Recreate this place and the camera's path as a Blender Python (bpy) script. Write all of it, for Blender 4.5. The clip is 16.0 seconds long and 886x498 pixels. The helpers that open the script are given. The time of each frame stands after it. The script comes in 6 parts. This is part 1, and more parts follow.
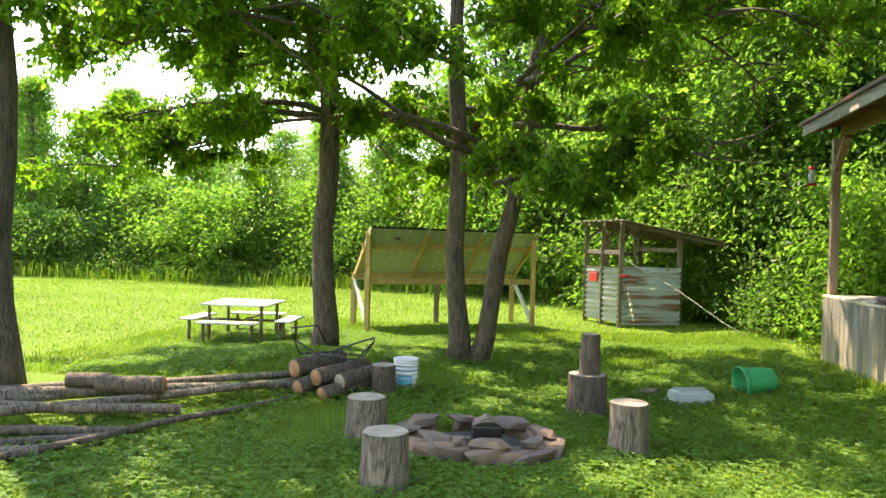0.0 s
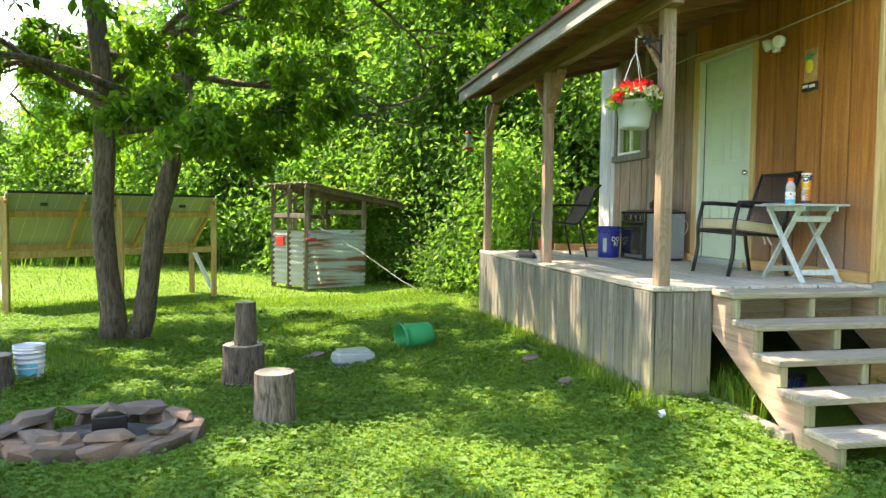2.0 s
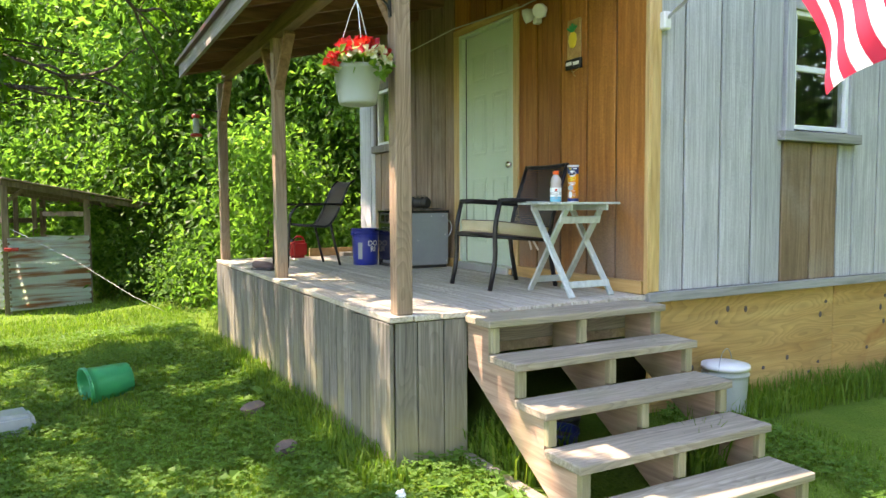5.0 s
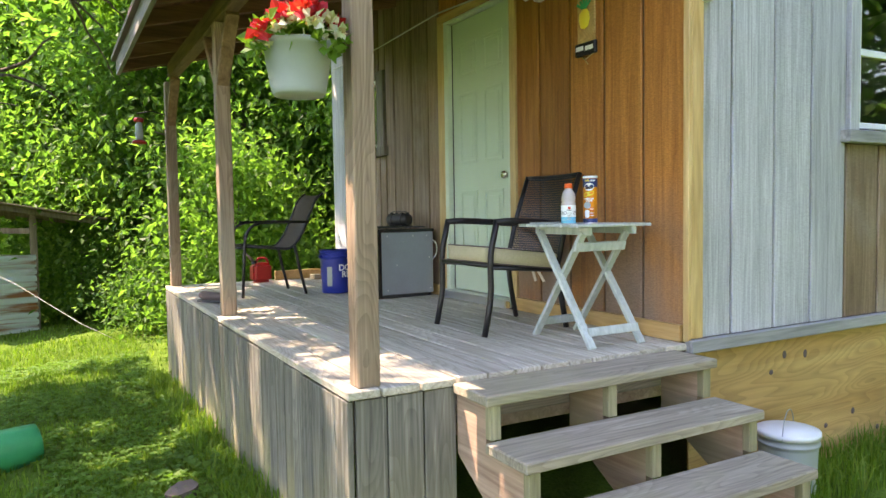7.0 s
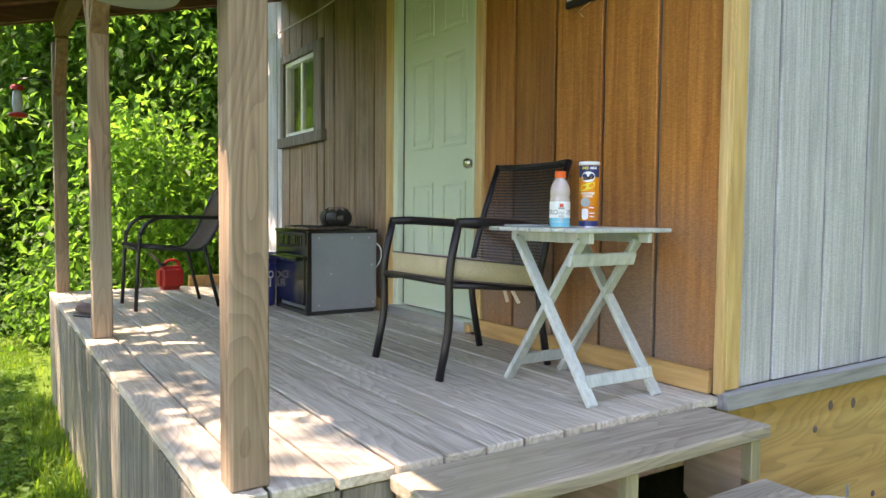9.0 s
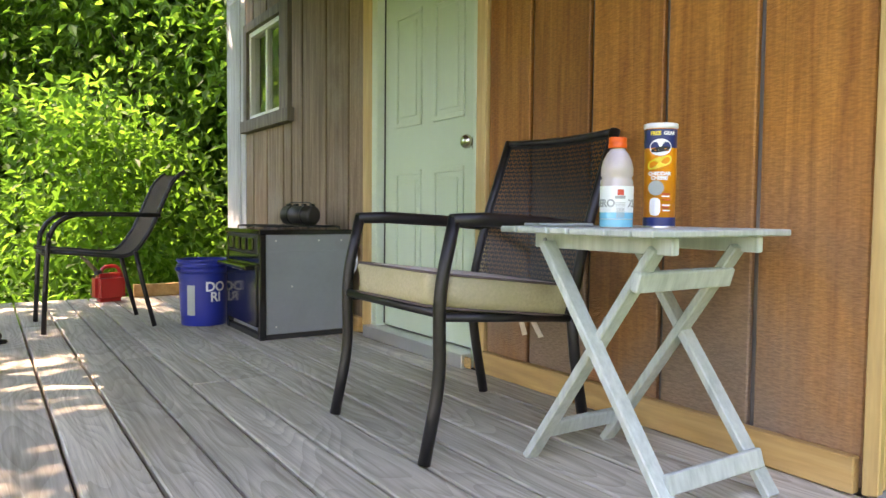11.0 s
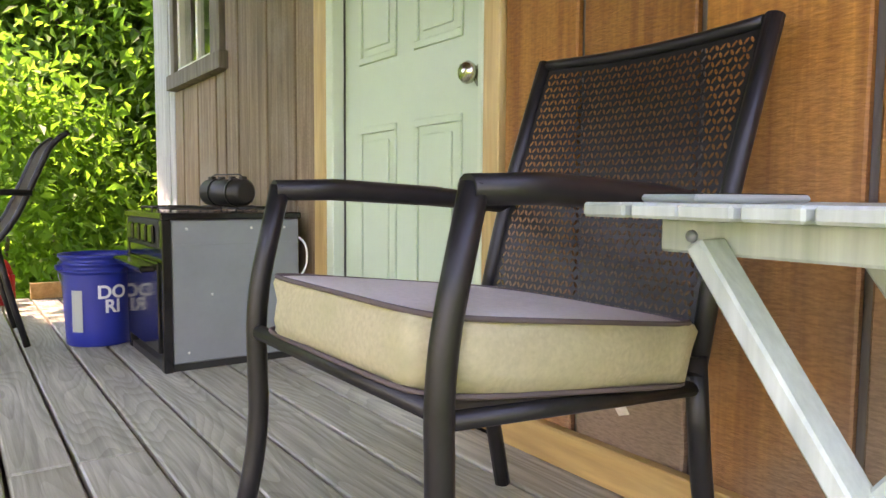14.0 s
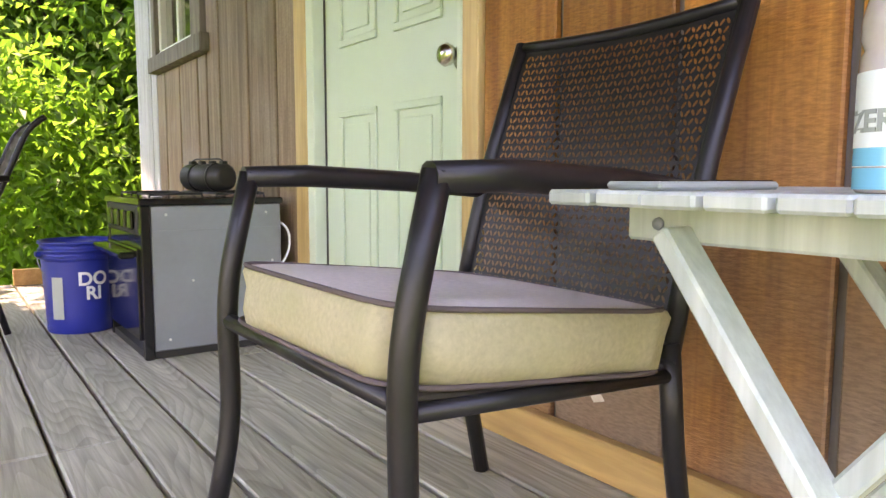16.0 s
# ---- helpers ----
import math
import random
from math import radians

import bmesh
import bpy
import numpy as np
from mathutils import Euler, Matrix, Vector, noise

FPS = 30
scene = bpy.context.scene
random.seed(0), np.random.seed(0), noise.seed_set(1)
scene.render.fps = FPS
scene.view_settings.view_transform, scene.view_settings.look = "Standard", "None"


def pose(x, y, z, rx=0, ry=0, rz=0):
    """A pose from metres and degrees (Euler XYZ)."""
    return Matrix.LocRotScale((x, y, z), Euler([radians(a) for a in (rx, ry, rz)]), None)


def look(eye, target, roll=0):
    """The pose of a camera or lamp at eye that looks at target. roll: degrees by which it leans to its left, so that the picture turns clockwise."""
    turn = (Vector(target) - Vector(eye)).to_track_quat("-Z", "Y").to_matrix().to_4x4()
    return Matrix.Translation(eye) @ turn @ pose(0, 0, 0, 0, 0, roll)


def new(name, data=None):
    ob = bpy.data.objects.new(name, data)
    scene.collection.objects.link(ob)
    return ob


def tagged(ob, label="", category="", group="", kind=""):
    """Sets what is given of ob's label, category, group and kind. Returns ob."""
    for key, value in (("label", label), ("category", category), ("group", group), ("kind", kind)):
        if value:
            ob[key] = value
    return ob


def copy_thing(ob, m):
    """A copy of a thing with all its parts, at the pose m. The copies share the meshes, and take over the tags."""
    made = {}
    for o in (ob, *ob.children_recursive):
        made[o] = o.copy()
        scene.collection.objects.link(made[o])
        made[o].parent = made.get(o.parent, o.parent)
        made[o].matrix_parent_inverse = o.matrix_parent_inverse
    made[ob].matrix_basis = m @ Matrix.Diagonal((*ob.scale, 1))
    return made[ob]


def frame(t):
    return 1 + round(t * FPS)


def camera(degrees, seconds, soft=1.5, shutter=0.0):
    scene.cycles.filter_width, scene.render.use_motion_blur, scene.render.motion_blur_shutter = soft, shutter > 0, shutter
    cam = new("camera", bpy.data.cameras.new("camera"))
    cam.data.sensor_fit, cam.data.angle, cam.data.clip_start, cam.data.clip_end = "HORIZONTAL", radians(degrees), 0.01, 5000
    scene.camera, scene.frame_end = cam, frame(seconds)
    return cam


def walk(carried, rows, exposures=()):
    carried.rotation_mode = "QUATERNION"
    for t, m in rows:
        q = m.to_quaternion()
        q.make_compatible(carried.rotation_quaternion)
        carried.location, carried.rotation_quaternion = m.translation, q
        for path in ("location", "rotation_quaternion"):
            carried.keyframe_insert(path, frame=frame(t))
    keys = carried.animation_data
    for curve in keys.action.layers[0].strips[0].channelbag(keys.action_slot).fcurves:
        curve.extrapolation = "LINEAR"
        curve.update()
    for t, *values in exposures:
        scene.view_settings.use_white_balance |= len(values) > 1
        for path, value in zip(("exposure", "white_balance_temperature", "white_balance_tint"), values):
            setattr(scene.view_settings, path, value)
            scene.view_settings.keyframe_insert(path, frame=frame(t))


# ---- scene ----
cam = camera(64.2, 16.0)
PATH = [
    (0, (1.297, 2.171, 1.471), (0.905, 4.132, 1.453), 1.6),
    (0.5, (1.436, 2.239, 1.475), (1.296, 4.234, 1.429), 1.0),
    (1, (1.603, 2.292, 1.505), (1.662, 4.29, 1.45), 0.7),
    (1.5, (1.731, 2.342, 1.514), (1.98, 4.325, 1.441), 0.5),
    (2, (1.791, 2.476, 1.463), (2.197, 4.431, 1.36), 0.6),
    (2.5, (1.858, 2.713, 1.477), (2.373, 4.641, 1.348), 0.6),
    (3, (2.078, 2.913, 1.464), (2.662, 4.82, 1.319), 0.9),
    (3.5, (2.283, 3.063, 1.495), (2.945, 4.944, 1.338), 1.1),
    (4, (2.419, 3.266, 1.504), (3.21, 5.096, 1.35), 0.9),
    (4.5, (2.548, 3.459, 1.533), (3.459, 5.235, 1.402), 0.2),
    (4.7, (2.616, 3.516, 1.535), (3.552, 5.279, 1.409), -0.1),
    (6.8, (3.243, 4.387, 1.612), (4.182, 6.149, 1.506), -1.4),
    (7, (3.251, 4.489, 1.625), (4.22, 6.236, 1.52), -0.9),
    (7.5, (3.358, 4.72, 1.592), (4.355, 6.45, 1.49), -1.0),
    (8, (3.478, 4.998, 1.604), (4.527, 6.698, 1.496), -1.1),
    (8.5, (3.664, 5.175, 1.597), (4.736, 6.86, 1.494), -0.5),
    (9, (3.782, 5.358, 1.603), (4.866, 7.036, 1.502), 0.5),
    (9.5, (3.88, 5.643, 1.595), (4.98, 7.311, 1.493), 0.6),
    (10, (4.058, 5.857, 1.584), (5.152, 7.528, 1.478), 0.3),
    (10.2, (4.128, 5.91, 1.588), (5.215, 7.587, 1.492), 0.4),
    (12.3, (4.562, 6.533, 1.585), (5.681, 8.186, 1.453), 0.2),
    (12.5, (4.621, 6.59, 1.592), (5.718, 8.256, 1.445), -0.8),
    (13, (4.725, 6.77, 1.58), (5.831, 8.431, 1.444), -0.4),
    (13.5, (4.794, 6.925, 1.568), (5.932, 8.564, 1.433), -0.0),
    (14, (4.844, 7.001, 1.562), (5.988, 8.634, 1.41), 0.4),
    (14.5, (4.867, 7.023, 1.562), (6.0, 8.661, 1.381), 0.5),
    (15, (4.869, 7.017, 1.564), (6.003, 8.653, 1.369), 0.4),
    (15.5, (4.872, 7.005, 1.566), (6.019, 8.632, 1.365), 0.2),
    (16, (4.878, 6.997, 1.568), (6.038, 8.613, 1.366), 0.1),
]
walk(cam, [(t, look(eye, target, roll)) for t, eye, target, roll in PATH], [(0, 3.1, 9100, 20), (1.2, 3.25, 9000, 20), (2.5, 3.3, 8100, 20), (4.7, 3.2, 8100, 26), (8.5, 3.2, 8300, 31), (10.2, 3.32, 8600, 34), (12.5, 3.54, 9200, 38), (14.5, 3.9, 9300, 42), (16.0, 3.98, 9400, 43)])

# ---- light ----
SUN_AZ, SUN_EL = radians(-52.0), radians(60.0)
sun_dir = Vector((math.sin(SUN_AZ) * math.cos(SUN_EL), math.cos(SUN_AZ) * math.cos(SUN_EL), math.sin(SUN_EL)))
world = bpy.data.worlds.new("sky")
scene.world = world
world.use_nodes = True
wn, wl = world.node_tree.nodes, world.node_tree.links
sky = wn.new("ShaderNodeTexSky")
sky.sky_type, sky.sun_disc, sky.sun_elevation, sky.sun_rotation = "NISHITA", False, SUN_EL, SUN_AZ % (2 * math.pi)
sky.air_density, sky.dust_density, sky.ozone_density = 1.0, 0.1, 3.0
wtc = wn.new("ShaderNodeTexCoord")
wcl = wn.new("ShaderNodeTexNoise")
wcl.inputs["Scale"].default_value, wcl.inputs["Detail"].default_value = 3.2, 7.0
wrp = wn.new("ShaderNodeValToRGB")
wrp.color_ramp.elements[0].position, wrp.color_ramp.elements[1].position = 0.5, 0.8
wmx = wn.new("ShaderNodeMixRGB")
wmx.inputs["Color2"].default_value = (1.7, 1.8, 1.95, 1)
wl.new(wtc.outputs["Generated"], wcl.inputs["Vector"])
wl.new(wcl.outputs["Fac"], wrp.inputs["Fac"])
wl.new(wrp.outputs["Color"], wmx.inputs["Fac"])
wl.new(sky.outputs["Color"], wmx.inputs["Color1"])
wl.new(wmx.outputs["Color"], wn["Background"].inputs["Color"])
wn["Background"].inputs["Strength"].default_value = 0.15
sun = new("sun", bpy.data.lights.new("sun", "SUN"))
sun.data.energy, sun.data.angle, sun.data.color = 2.2, radians(0.6), (1.0, 0.95, 0.86)
sun.matrix_world = look(sun_dir * 60, (0, 0, 0))


# ---- materials ----
def mat_base(name):
    m = bpy.data.materials.new(name)
    m.use_nodes = True
    nt = m.node_tree
    return m, nt.nodes, nt.links, nt.nodes["Principled BSDF"]


def value_mix(n, l, fac, c1, c2, mode="MIX"):
    x = n.new("ShaderNodeMixRGB")
    x.blend_type = mode
    for key, v in (("Fac", fac), ("Color1", c1), ("Color2", c2)):
        if isinstance(v, (int, float)):
            x.inputs[key].default_value = v
        elif isinstance(v, tuple):
            x.inputs[key].default_value = (*v[:3], 1)
        else:
            l.new(v, x.inputs[key])
    return x.outputs["Color"]


def ramp(n, l, src, a, b, ca=(0, 0, 0), cb=(1, 1, 1)):
    r = n.new("ShaderNodeValToRGB")
    r.color_ramp.elements[0].position, r.color_ramp.elements[1].position = a, b
    r.color_ramp.elements[0].color, r.color_ramp.elements[1].color = (*ca, 1), (*cb, 1)
    l.new(src, r.inputs["Fac"])
    return r.outputs["Color"]


def noise_tex(n, l, vec, scale, detail=5.0, dist=0.0, rough=0.55):
    t = n.new("ShaderNodeTexNoise")
    t.inputs["Scale"].default_value, t.inputs["Detail"].default_value = scale, detail
    t.inputs["Distortion"].default_value, t.inputs["Roughness"].default_value = dist, rough
    if vec is not None:
        l.new(vec, t.inputs["Vector"])
    return t.outputs["Fac"]


def place(n, l, scale=(1, 1, 1), shift=True):
    """World place, moved on by a chance amount for each object."""
    g = n.new("ShaderNodeNewGeometry")
    src = g.outputs["Position"]
    rnd = n.new("ShaderNodeObjectInfo").outputs["Random"]
    if shift:
        mu = n.new("ShaderNodeMath")
        mu.operation = "MULTIPLY"
        mu.inputs[1].default_value = 41.0
        l.new(rnd, mu.inputs[0])
        ad = n.new("ShaderNodeVectorMath")
        ad.operation = "ADD"
        l.new(src, ad.inputs[0])
        l.new(mu.outputs[0], ad.inputs[1])
        src = ad.outputs[0]
    mp = n.new("ShaderNodeMapping")
    mp.inputs["Scale"].default_value = scale
    l.new(src, mp.inputs["Vector"])
    return mp.outputs["Vector"], src, rnd


def bumped(n, l, p, height, strength, dist=0.01):
    b = n.new("ShaderNodeBump")
    b.inputs["Strength"].default_value, b.inputs["Distance"].default_value = strength, dist
    l.new(height, b.inputs["Height"])
    l.new(b.outputs["Normal"], p.inputs["Normal"])


def wood(name, dark, light, axis="z", rough=0.8, across=26.0, along=1.3, bump=0.5, stain=None, stain_at=(0.5, 0.7), stain_scale=1.4, saw=0.0, spread=0.3, low=None, rings=0.0):
    m, n, l, p = mat_base(name)
    sc = {"x": (along, across, across), "y": (across, along, across), "z": (across, across, along)}[axis]
    vec, src, rnd = place(n, l, sc)
    grain = noise_tex(n, l, vec, 1.0, 6.0, 1.1)
    fibre = noise_tex(n, l, vec, 4.5, 3.0, 0.2)
    col = ramp(n, l, grain, 0.32, 0.68, dark, light)
    col = value_mix(n, l, 0.35, col, ramp(n, l, fibre, 0.3, 0.7, (0.45, 0.45, 0.45), (1, 1, 1)), "MULTIPLY")
    if rings:
        mp = n.new("ShaderNodeMapping")
        u, v = 5.0 / across, 0.9 / along
        mp.inputs["Scale"].default_value = {"x": (v, u, u), "y": (u, v, u), "z": (u, u, v)}[axis]
        l.new(vec, mp.inputs["Vector"])
        cnt = n.new("ShaderNodeMath")
        cnt.operation, cnt.inputs[1].default_value = "MULTIPLY", 26.0
        l.new(noise_tex(n, l, mp.outputs["Vector"], 1.0, 1.2, 0.15), cnt.inputs[0])
        fr = n.new("ShaderNodeMath")
        fr.operation = "FRACT"
        l.new(cnt.outputs[0], fr.inputs[0])
        col = value_mix(n, l, rings, col, ramp(n, l, fr.outputs[0], 0.35, 0.95, (1, 1, 1), (0.34, 0.3, 0.26)), "MULTIPLY")
    big = noise_tex(n, l, src, 0.9, 3.0)
    col = value_mix(n, l, 0.6, col, ramp(n, l, big, 0.3, 0.7, (0.62, 0.62, 0.62), (1.0, 1.0, 1.0)), "MULTIPLY")
    lo = 1.0 - spread
    col = value_mix(n, l, 1.0, col, ramp(n, l, rnd, 0.0, 1.0, (lo, lo, lo * 0.98), (1, 1, 1)), "MULTIPLY")
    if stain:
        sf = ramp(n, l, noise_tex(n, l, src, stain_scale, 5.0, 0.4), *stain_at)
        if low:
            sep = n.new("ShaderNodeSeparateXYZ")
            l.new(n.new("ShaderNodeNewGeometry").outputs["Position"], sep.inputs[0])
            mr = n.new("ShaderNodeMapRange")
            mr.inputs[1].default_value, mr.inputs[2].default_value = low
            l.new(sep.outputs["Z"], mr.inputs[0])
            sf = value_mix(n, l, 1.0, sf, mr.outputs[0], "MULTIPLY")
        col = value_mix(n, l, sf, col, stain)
    l.new(col, p.inputs["Base Color"])
    p.inputs["Roughness"].default_value = rough
    h = value_mix(n, l, 0.5, grain, fibre)
    if saw:
        g2 = n.new("ShaderNodeMapping")
        g2.inputs["Scale"].default_value = (55, 55, 230)
        l.new(src, g2.inputs["Vector"])
        h2 = noise_tex(n, l, g2.outputs["Vector"], 1.0, 3.0)
        h = value_mix(n, l, saw, h, h2)
        l.new(value_mix(n, l, saw * 0.65, col, ramp(n, l, h2, 0.36, 0.62, (0.45, 0.41, 0.38), (1.0, 1.0, 1.0)), "MULTIPLY"), p.inputs["Base Color"])
    bumped(n, l, p, h, bump, 0.004)
    return m


def plain(name, col, rough=0.5, metal=0.0, var=0.18, scale=6.0, bump=0.08, dirt=None, dirt_at=(0.55, 0.75), dirt_scale=4.0, coat=0.0):
    m, n, l, p = mat_base(name)
    vec, src, rnd = place(n, l, (scale, scale, scale))
    a = noise_tex(n, l, vec, 1.0, 5.0)
    b = noise_tex(n, l, vec, 9.0, 3.0)
    dk = tuple(c * (1 - var) for c in col)
    c = ramp(n, l, a, 0.3, 0.7, dk, col)
    c = value_mix(n, l, var, c, ramp(n, l, b, 0.3, 0.7, (0.7, 0.7, 0.7), (1, 1, 1)), "MULTIPLY")
    if dirt:
        f = ramp(n, l, noise_tex(n, l, src, dirt_scale, 6.0, 0.3), *dirt_at)
        c = value_mix(n, l, f, c, dirt)
    l.new(c, p.inputs["Base Color"])
    p.inputs["Roughness"].default_value, p.inputs["Metallic"].default_value = rough, metal
    p.inputs["Coat Weight"].default_value = coat
    if bump:
        bumped(n, l, p, b, bump, 0.003)
    return m


def leafy(name, cols, through_=0.45, rough=0.5):
    m, n, l, p = mat_base(name)
    g = n.new("ShaderNodeNewGeometry")
    r = n.new("ShaderNodeValToRGB")
    r.color_ramp.elements[0].color, r.color_ramp.elements[1].color = (*cols[0], 1), (*cols[-1], 1)
    for i, c in enumerate(cols[1:-1]):
        e = r.color_ramp.elements.new((i + 1) / (len(cols) - 1))
        e.color = (*c, 1)
    l.new(g.outputs["Random Per Island"], r.inputs["Fac"])
    big = noise_tex(n, l, g.outputs["Position"], 0.8, 3.0)
    col = value_mix(n, l, 1.0, r.outputs["Color"], ramp(n, l, big, 0.3, 0.7, (0.65, 0.7, 0.6), (1, 1, 1)), "MULTIPLY")
    l.new(col, p.inputs["Base Color"])
    p.inputs["Roughness"].default_value = rough
    p.inputs["Specular IOR Level"].default_value = 0.3
    t = n.new("ShaderNodeBsdfTranslucent")
    l.new(value_mix(n, l, 1.0, col, (1.55, 1.65, 0.75), "MULTIPLY"), t.inputs["Color"])
    mx = n.new("ShaderNodeMixShader")
    mx.inputs["Fac"].default_value = through_
    l.new(p.outputs["BSDF"], mx.inputs[1])
    l.new(t.outputs["BSDF"], mx.inputs[2])
    l.new(mx.outputs["Shader"], n["Material Output"].inputs["Surface"])
    return m


def bark(name, dark, light, vscale=7.0, bump=0.8):
    m, n, l, p = mat_base(name)
    vec, src, rnd = place(n, l, (vscale * 4, vscale * 4, vscale * 0.7))
    a = noise_tex(n, l, vec, 1.0, 6.0, 1.4)
    b = noise_tex(n, l, src, 3.0, 4.0)
    c = ramp(n, l, a, 0.35, 0.62, dark, light)
    c = value_mix(n, l, 0.5, c, ramp(n, l, b, 0.35, 0.65, (0.55, 0.55, 0.5), (1, 1, 1)), "MULTIPLY")
    l.new(c, p.inputs["Base Color"])
    p.inputs["Roughness"].default_value = 0.9
    bumped(n, l, p, a, bump, 0.02)
    return m


def glass(name, tint=(0.9, 0.95, 0.93), rough=0.02):
    m, n, l, p = mat_base(name)
    p.inputs["Base Color"].default_value = (*tint, 1)
    p.inputs["Transmission Weight"].default_value, p.inputs["Roughness"].default_value, p.inputs["IOR"].default_value = 1.0, rough, 1.45
    return m


GREY_Z = wood("grey weathered siding", (0.44, 0.45, 0.465), (0.71, 0.72, 0.745), "z", across=34, saw=0.45, bump=0.7, spread=0.14)
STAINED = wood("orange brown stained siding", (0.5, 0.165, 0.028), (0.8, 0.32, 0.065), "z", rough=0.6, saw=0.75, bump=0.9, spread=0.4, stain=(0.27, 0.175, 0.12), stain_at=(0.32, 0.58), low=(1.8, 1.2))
FADED = wood("faded brown siding", (0.22, 0.13, 0.075), (0.46, 0.31, 0.2), "z", rough=0.65, saw=0.5, bump=0.6, spread=0.3, stain=(0.32, 0.27, 0.22), stain_at=(0.5, 0.75))
CLEAT = wood("olive weathered cleats", (0.26, 0.235, 0.13), (0.47, 0.42, 0.25), "z", across=24, spread=0.2, bump=0.4)
DECK_Y = wood("weathered deck boards", (0.48, 0.43, 0.33), (0.8, 0.735, 0.6), "y", across=34, rings=0.3, bump=0.5, spread=0.22, stain=(0.36, 0.31, 0.22), stain_at=(0.54, 0.85))
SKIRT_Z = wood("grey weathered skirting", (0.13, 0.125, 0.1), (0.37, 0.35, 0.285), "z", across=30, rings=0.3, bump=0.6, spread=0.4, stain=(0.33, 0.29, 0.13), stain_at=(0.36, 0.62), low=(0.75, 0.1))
TREAD_X = wood("weathered treads", (0.31, 0.262, 0.185), (0.54, 0.465, 0.355), "x", across=30, rings=0.3, bump=0.5, spread=0.15, stain=(0.27, 0.25, 0.14), stain_at=(0.55, 0.8))
STRING = wood("treated stringer", (0.4, 0.25, 0.17), (0.64, 0.44, 0.31), "y", across=24, spread=0.1, stain=(0.26, 0.24, 0.12), stain_at=(0.5, 0.7))
POST_Z = wood("treated post", (0.3, 0.2, 0.125), (0.51, 0.365, 0.25), "z", across=34, along=1.0, rings=0.35, spread=0.2, stain=(0.3, 0.27, 0.2), stain_at=(0.5, 0.75))
BEAM_Y = wood("brown beam", (0.22, 0.125, 0.06), (0.42, 0.26, 0.14), "y", across=18, spread=0.2)
RAFTER_X = wood("brown rafter", (0.19, 0.085, 0.045), (0.36, 0.18, 0.1), "x", across=18, spread=0.2)
SHEATH = wood("red brown roof boards", (0.16, 0.05, 0.032), (0.32, 0.12, 0.075), "y", across=18, spread=0.25)
FASCIA = wood("grey fascia", (0.22, 0.2, 0.18), (0.42, 0.39, 0.35), "y", across=22, spread=0.1)
PINE_Z = wood("pine trim", (0.6, 0.36, 0.13), (0.82, 0.57, 0.26), "z", rough=0.5, across=14, spread=0.08, bump=0.2)
PINE_Y = wood("pine base trim", (0.54, 0.3, 0.1), (0.76, 0.48, 0.2), "y", rough=0.55, across=14, spread=0.1, bump=0.2)
PLY = wood("plywood skirting", (0.56, 0.30, 0.10), (0.76, 0.49, 0.20), "x", rough=0.6, across=7, along=0.6, rings=0.3, spread=0.1, bump=0.3, stain=(0.33, 0.12, 0.03), stain_at=(0.6, 0.8), stain_scale=2.2)
BROWN_TRIM = wood("grey brown window trim", (0.14, 0.12, 0.105), (0.30, 0.26, 0.225), "z", across=20, spread=0.1)
GREY_TRIM = wood("grey trim", (0.25, 0.25, 0.245), (0.44, 0.43, 0.42), "x", across=20, spread=0.1)
FRAMEWOOD = wood("yellow pine frame", (0.42, 0.27, 0.08), (0.66, 0.47, 0.18), "z", rough=0.6, across=14, spread=0.15)
OLDWOOD = wood("old brown posts", (0.12, 0.09, 0.06), (0.3, 0.24, 0.17), "z", across=18, spread=0.3)
WHITEWOOD = wood("white washed wood", (0.47, 0.535, 0.495), (0.64, 0.705, 0.665), "z", rough=0.55, across=20, spread=0.08, bump=0.3, stain=(0.46, 0.5, 0.4), stain_at=(0.6, 0.85), stain_scale=3.0)
DOOR = plain("pale green door paint", (0.5, 0.61, 0.47), 0.4, 0, 0.06, 2.0, 0.03)
JAMB = plain("pale green jamb paint", (0.57, 0.66, 0.52), 0.45, 0, 0.08, 4.0, 0.04)
VINYL = plain("white vinyl", (0.80, 0.82, 0.82), 0.35, 0, 0.05)
GLASS = glass("window glass")
# Near-black colour stands in for the shade of the unlit room.
DARKROOM = plain("near-black for room shade", (0.05, 0.05, 0.05), 0.9)
BLACKMETAL = plain("dark bronze tube", (0.035, 0.033, 0.036), 0.38, 0.6, 0.2, 20, 0.05)
SLING = plain("brown sling fabric", (0.17, 0.14, 0.11), 0.85, 0, 0.2, 60, 0.3)
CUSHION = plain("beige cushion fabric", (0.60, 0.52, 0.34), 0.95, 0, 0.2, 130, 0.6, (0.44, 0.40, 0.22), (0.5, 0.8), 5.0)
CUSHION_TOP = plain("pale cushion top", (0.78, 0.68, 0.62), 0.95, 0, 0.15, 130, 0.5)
PIPING = plain("dark piping", (0.14, 0.1, 0.1), 0.9)
STEEL = plain("galvanised steel", (0.30, 0.33, 0.36), 0.45, 0.55, 0.12, 5, 0.03, (0.2, 0.21, 0.22), (0.6, 0.85), 3)
BLACKGLOSS = plain("black enamel", (0.012, 0.012, 0.013), 0.12, 0, 0.2, 8, 0.0)
BLACKRUBBER = plain("black plastic", (0.02, 0.02, 0.02), 0.5)
CHROME = plain("brushed nickel", (0.62, 0.58, 0.5), 0.25, 1.0, 0.05)
BLUE = plain("blue bucket plastic", (0.012, 0.03, 0.27), 0.35, 0, 0.1)
GREEN = plain("green bucket plastic", (0.0, 0.33, 0.12), 0.35, 0, 0.12)
RED = plain("red can plastic", (0.42, 0.015, 0.012), 0.4, 0, 0.12)
